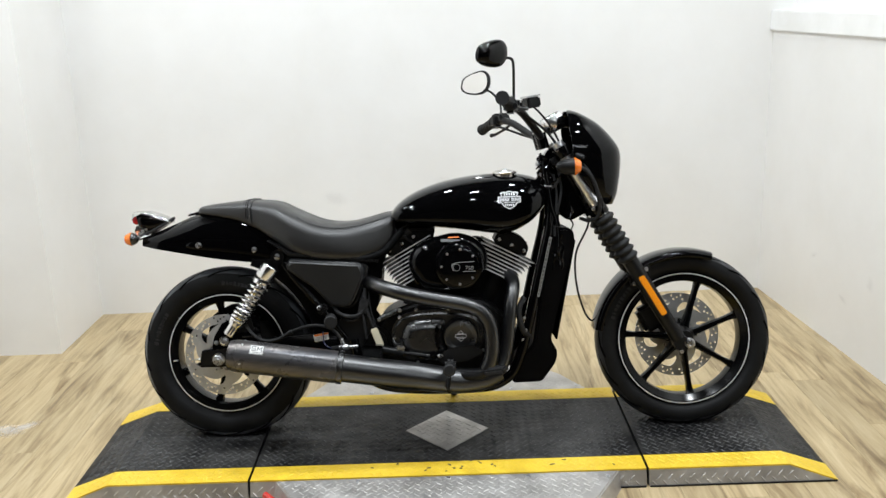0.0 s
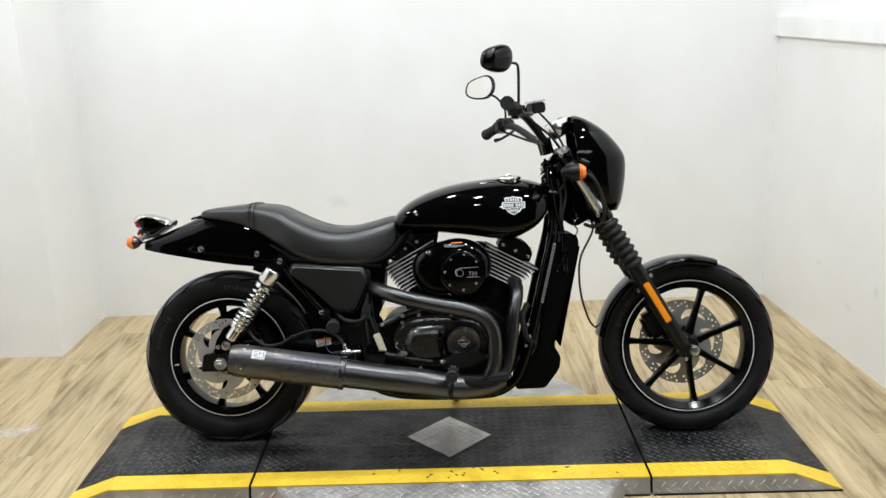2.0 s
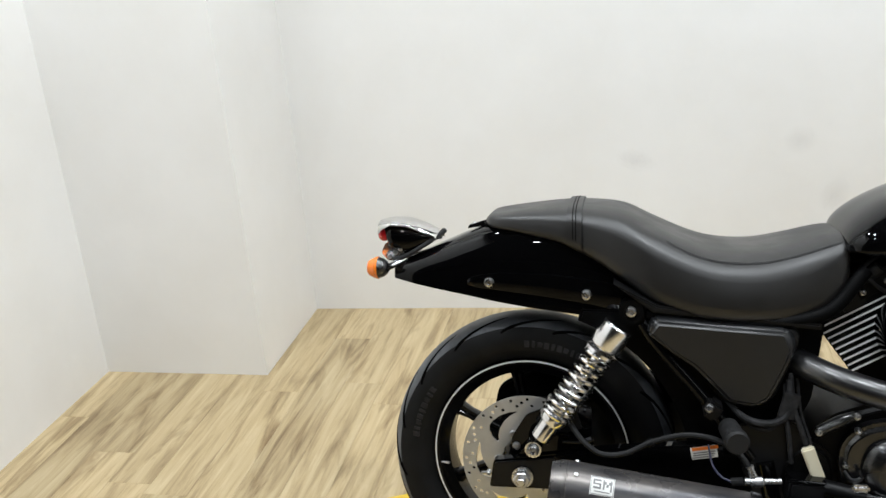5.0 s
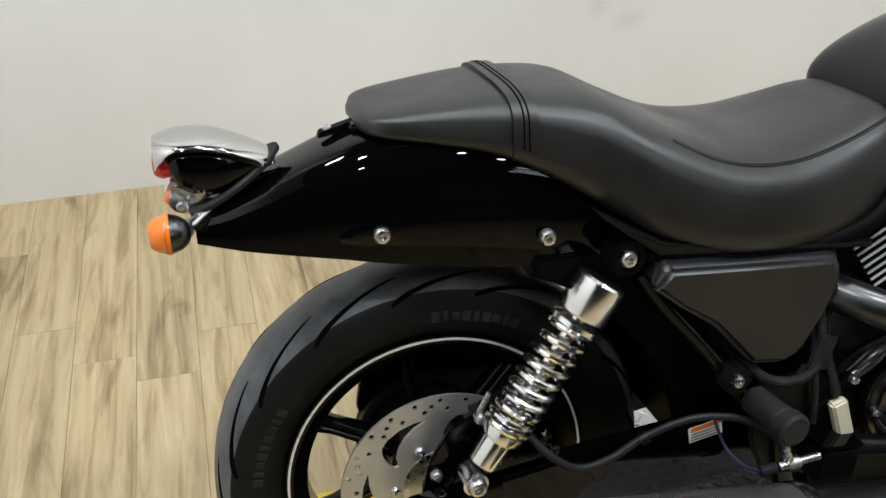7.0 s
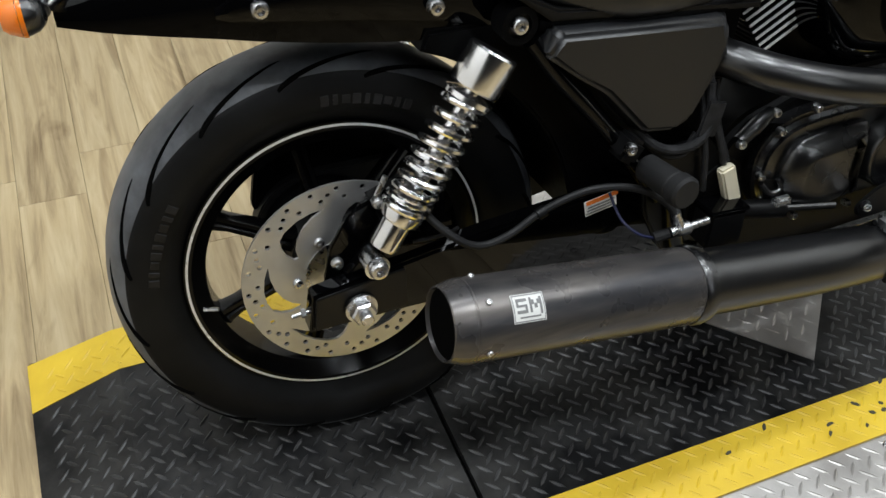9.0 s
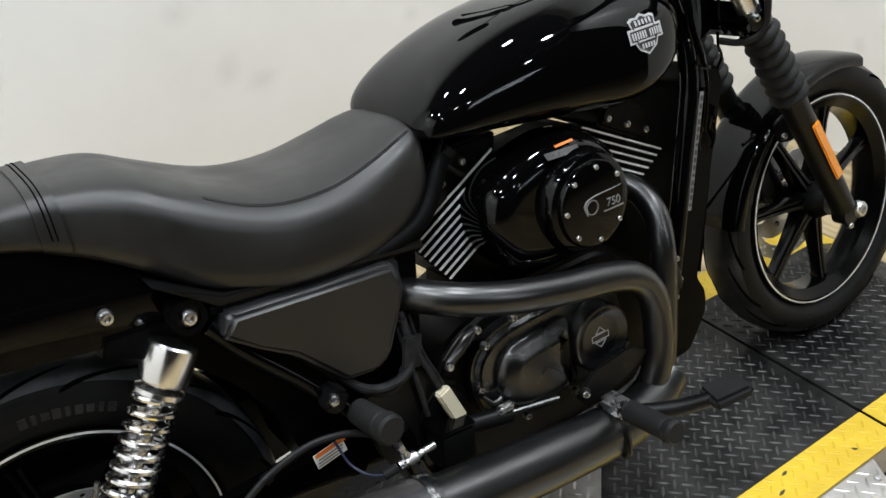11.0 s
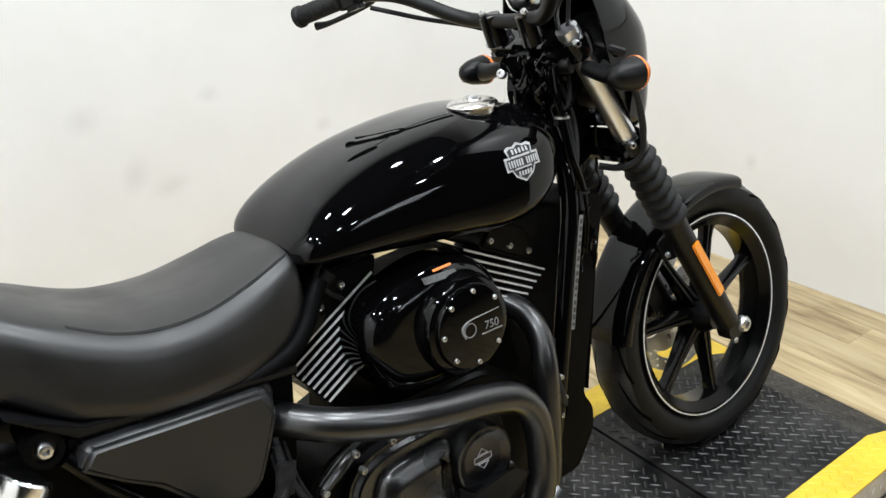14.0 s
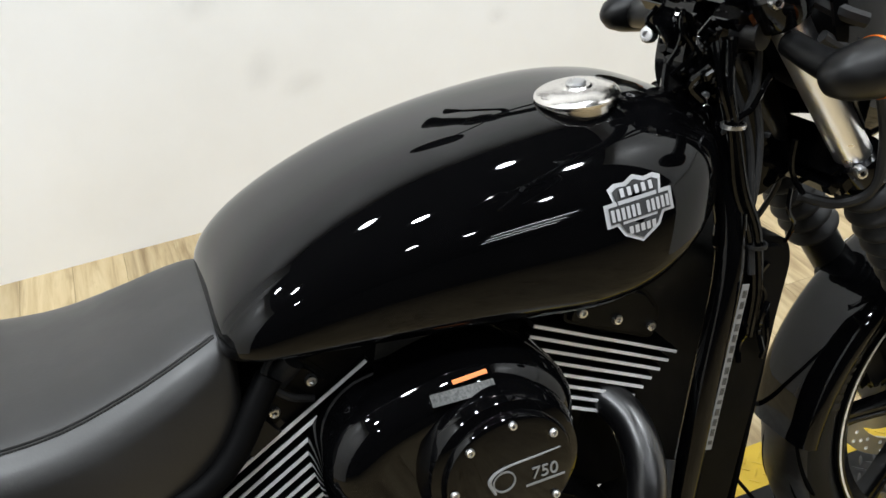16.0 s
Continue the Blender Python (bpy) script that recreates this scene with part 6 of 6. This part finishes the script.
tangle = random.Random(31)
for k in range(26):
    base = Vector((tangle.uniform(0.298, 0.345), tangle.uniform(-0.075, 0.02), tangle.uniform(0.850, 0.935)))
    pts = [base + Vector((tangle.uniform(-0.012, 0.016), tangle.uniform(-0.016, 0.010), j * tangle.uniform(-0.022, -0.008))) for j in range(4)]
    part("wire", tube(pts, tangle.uniform(0.0022, 0.0042), 7, 4), GLOSS, BIKE)
for k in range(12):
    base = Vector((tangle.uniform(0.30, 0.40), tangle.uniform(-0.105, -0.070), tangle.uniform(0.60, 0.80)))
    pts = [base + Vector((tangle.uniform(-0.006, 0.008), tangle.uniform(-0.006, 0.006), -0.020 * j)) for j in range(4)]
    part("wire", tube(pts, tangle.uniform(0.0022, 0.0036), 7, 4), GLOSS, BIKE)
for k in range(9):
    at = Vector((tangle.uniform(0.300, 0.360), tangle.uniform(-0.085, -0.055), tangle.uniform(0.84, 0.94)))
    part("connector_block", block((tangle.uniform(0.008, 0.016), 0.010, tangle.uniform(0.008, 0.014)), at, 0.002, (tangle.uniform(-20, 20), tangle.uniform(-40, 40), 0)), GLOSS, BIKE)
# pegs, pedal, hose, connectors
peg = part("rider_peg", lathe([(0, 0.0), (0.013, 0.0), (0.015, 0.006)] + [(0.0165 if k % 2 else 0.0178, 0.008 + k * 0.0042) for k in range(20)] + [(0.019, 0.094), (0.019, 0.102), (0.015, 0.106), (0, 0.106)], (-0.014, -0.240, 0.270), (-0.05, -0.99, 0.10), 24), SOFT_RUBBER, BIKE, "ribbed black rubber foot peg")
part("peg_mount", block((0.034, 0.05, 0.030), (-0.014, -0.219, 0.269), 0.008), ZINC, peg)
bolt((-0.045, -0.186, 0.292), (-0.5, -0.8, 0.2), 0.007, 0.012, "peg_bolt", peg)
part("heel_guard", slab(corner_round([(-0.06, 0.285), (-0.02, 0.315), (0.06, 0.325), (0.10, 0.300), (0.04, 0.270), (-0.04, 0.262)], 0.015), -0.180, -0.174, 0.002), SATIN, peg)
pedal = part("brake_pedal", tube([(-0.04, -0.20, 0.250), (0.02, -0.215, 0.235), (0.07, -0.26, 0.240), (0.105, -0.30, 0.258)], [0.013, 0.013, 0.013, 0.012], 12), SATIN, BIKE, "black brake pedal")
part("pedal_pad", block((0.066, 0.056, 0.020), (0.126, -0.31, 0.266), 0.006, (0, -10, -20)), SOFT_RUBBER, pedal)
part("peg_strap", tube([(-0.02, -0.19, 0.262), (-0.02, -0.232, 0.24), (-0.025, -0.246, 0.205), (-0.02, -0.235, 0.185)], [0.008, 0.008, 0.008, 0.006], 8), SATIN, peg)
rear_peg = part("passenger_peg", lathe([(0, 0.0), (0.014, 0.0), (0.0185, 0.005), (0.0195, 0.058), (0.0180, 0.060), (0.0180, 0.062), (0.0215, 0.064), (0.0215, 0.078), (0.018, 0.082), (0, 0.082)], (-0.398, -0.150, 0.418), (0.10, -0.99, 0.02), 28), SOFT_RUBBER, BIKE, "folded grey-black passenger foot peg")
part("peg_bracket", block((0.028, 0.04, 0.034), (-0.425, -0.145, 0.450), 0.006, (0, 35, 0)), SATIN, rear_peg)
bolt((-0.432, -0.165, 0.458), (-0.2, -1, 0.2), 0.008, 0.007, "peg_bolt", rear_peg)
part("brake_hose", tube([(-0.690, -0.105, 0.405), (-0.660, -0.135, 0.375), (-0.625, -0.140, 0.352), (-0.58, -0.135, 0.353), (-0.53, -0.135, 0.378), (-0.47, -0.142, 0.396), (-0.415, -0.158, 0.394), (-0.378, -0.176, 0.374), (-0.360, -0.184, 0.346)], 0.0052, 10, 7), SOFT_RUBBER, BIKE, "black rear brake hose")
part("hose_fitting", lathe([(0, 0), (0.0075, 0), (0.0075, 0.010), (0.0095, 0.011), (0.0095, 0.030), (0.007, 0.032), (0.0055, 0.034), (0.0055, 0.062), (0, 0.062)], (-0.372, -0.186, 0.330), (1, 0.05, 0.03), 16), ZINC, BIKE)
part("sensor_plug", rod((-0.395, -0.184, 0.327), (-0.374, -0.186, 0.330), 0.0075, seg=10), SOFT_RUBBER, BIKE)
part("hose_elbow", rod((-0.364, -0.182, 0.358), (-0.355, -0.185, 0.334), 0.0068), ZINC, BIKE)
part("hose_clip", lathe([(0.0055, 0.006), (0.008, 0.006), (0.008, -0.006), (0.0055, -0.006)], (-0.535, -0.135, 0.375), (0.9, 0, 0.4), 14, closed=True), SATIN, BIKE)
master = part("rear_master_cylinder", rod((-0.255, -0.150, 0.315), (-0.165, -0.160, 0.300), 0.014), SATIN, BIKE, "black rear brake master cylinder")
part("reservoir", block((0.062, 0.042, 0.056), (-0.266, -0.150, 0.297), 0.005, (0, 4, 0)), SATIN, master)
part("reservoir_lid", block((0.064, 0.044, 0.006), (-0.264, -0.150, 0.327), 0.002, (0, 4, 0)), GLOSS, master)
part("push_rod", rod((-0.165, -0.160, 0.300), (-0.08, -0.172, 0.290), 0.0055, seg=10), CASE, master)
part("clevis", block((0.03, 0.014, 0.014), (-0.175, -0.166, 0.318), 0.004), ZINC, master)
part("wire_connector", block((0.023, 0.016, 0.064), (-0.250, -0.140, 0.350), 0.003, (0, -20, 0)), CREAM, BIKE, "cream plastic wire connector")
for pts, r in (([(-0.40, -0.110, 0.462), (-0.375, -0.128, 0.434), (-0.345, -0.134, 0.422), (-0.312, -0.134, 0.424), (-0.292, -0.130, 0.446), (-0.290, -0.118, 0.50)], 0.0085), ([(-0.385, -0.108, 0.44), (-0.355, -0.122, 0.412), (-0.325, -0.126, 0.408), (-0.302, -0.120, 0.43)], 0.007), ([(-0.288, -0.112, 0.51), (-0.284, -0.128, 0.455), (-0.272, -0.136, 0.415), (-0.262, -0.136, 0.385)], 0.0065), ([(-0.296, -0.112, 0.49), (-0.297, -0.128, 0.44), (-0.291, -0.132, 0.395), (-0.286, -0.132, 0.345)], 0.0055), ([(-0.276, -0.112, 0.50), (-0.270, -0.124, 0.44), (-0.256, -0.132, 0.395), (-0.252, -0.134, 0.375)], 0.0035)):
    part("wiring_sleeve", tube(pts, r * 0.8, 10, 6), LOOM, BIKE, "grey cloth-taped wiring loom")
part("loom_tape", block((0.030, 0.006, 0.050), (-0.292, -0.133, 0.455), 0.002, (0, 14, 0)), LOOM, BIKE)
part("sensor_wire", tube([(-0.43, -0.125, 0.372), (-0.425, -0.150, 0.345), (-0.412, -0.172, 0.332), (-0.394, -0.184, 0.327)], 0.0020, 8), BLUE, BIKE)
warn = part("swingarm_label", block((0.048, 0.0012, 0.024), (-0.437, -0.1192, 0.352), 0.0004, (0, -10, 0)), STICKER, BIKE, "white warning label with an orange stripe")
part("label_stripe", block((0.048, 0.0008, 0.0065), (-0.4355, -0.1202, 0.361), 0.0002, (0, -10, 0)), ORANGE, warn)
for k in range(3):
    part("label_bar", block((0.040, 0.0008, 0.002), (-0.4365 - 0.001 * k, -0.1202, 0.353 - 0.0048 * k), 0.0002, (0, -10, 0)), GREY, warn)
stand = part("side_stand", tube([(-0.05, 0.12, 0.20), (-0.03, 0.20, 0.10), (0.0, 0.275, 0.046)], [0.012, 0.011, 0.010], 12), SATIN, BIKE, "black side stand")
part("stand_foot", block((0.05, 0.035, 0.008), (0.0, 0.285, 0.037), 0.003, (6, 0, 0)), SATIN, stand)



def flatten(root):
    """Keep every piece at most two levels under its thing, where it stands."""
    for ob in list(root.children_recursive):
        chain = [ob]
        while chain[-1].parent:
            chain.append(chain[-1].parent)
        if len(chain) > 3:
            m = ob.matrix_basis.copy()
            for up in chain[1:-2]:
                m = up.matrix_basis @ m
            ob.parent, ob.matrix_basis = chain[-2], m


flatten(BIKE)
flatten(LIFT)

# ---- floor planks, laid across the visible bay ----
PLANK_W, PLANK_L = 0.127, 1.22
plank_bm = bmesh.new()
bmesh.ops.create_cube(plank_bm, size=1.0)
bmesh.ops.scale(plank_bm, vec=(PLANK_W - 0.0006, PLANK_L - 0.0008, 0.008), verts=plank_bm.verts)
bmesh.ops.bevel(plank_bm, geom=[e for e in plank_bm.edges if e.verts[0].co.z > 0 and e.verts[1].co.z > 0], offset=0.0005, segments=1, affect="EDGES")
plank_me = bpy.data.meshes.new("plank")
plank_bm.to_mesh(plank_me)
plank_bm.free()
plank_me.materials.append(WOOD)
lay = random.Random(4)
for i in range(-22, 16):
    shift = lay.uniform(0, PLANK_L)
    for j in range(-5, 3):
        px, py = -0.015 + i * PLANK_W, j * PLANK_L + shift
        if -2.9 < px < 2.0 and -3.4 < py < 1.9 + PLANK_L / 2:
            ob = new("plank", plank_me)
            ob.parent = floor
            ob.matrix_basis = pose(px, py, -0.004)

# the rear end sits a little off the plane of the front wheel
SET = {"rear_wheel": (0.013, -0.0015), "rear_axle": (0.013, -0.0015), "swingarm": (0.014, -0.0015), "swingarm_label": (0.014, -0.0015), "rear_caliper": (0.013, -0.0015),
       "belt_guard": (0.013, -0.0015), "belt_pulley": (0.013, -0.0015), "drive_belt": (0.013, -0.0015), "shock_absorber": (0.021, -0.004), "rear_fender": (0.031, -0.002), "inner_fender": (0.018, -0.002),
       "tail_light": (0.033, -0.002), "rear_turn_signal": (0.033, -0.002), "battery_box": (0.014, 0), "side_cover": (0.012, -0.002), "passenger_peg": (0.012, -0.002),
       "brake_hose": (0.012, -0.002), "hose_fitting": (0.012, -0.002), "sensor_plug": (0.012, -0.002), "hose_elbow": (0.012, -0.002), "hose_clip": (0.012, -0.002),
       "rear_master_cylinder": (0.010, -0.002), "wire_connector": (0.010, -0.002), "wiring_sleeve": (0.010, -0.002), "loom_tape": (0.010, -0.002), "sensor_wire": (0.012, -0.002)}
for ob in BIKE.children:
    dy, dz = SET.get(ob.name.split(".")[0], (0, 0))
    ob.location.y += dy
    ob.location.z += dz
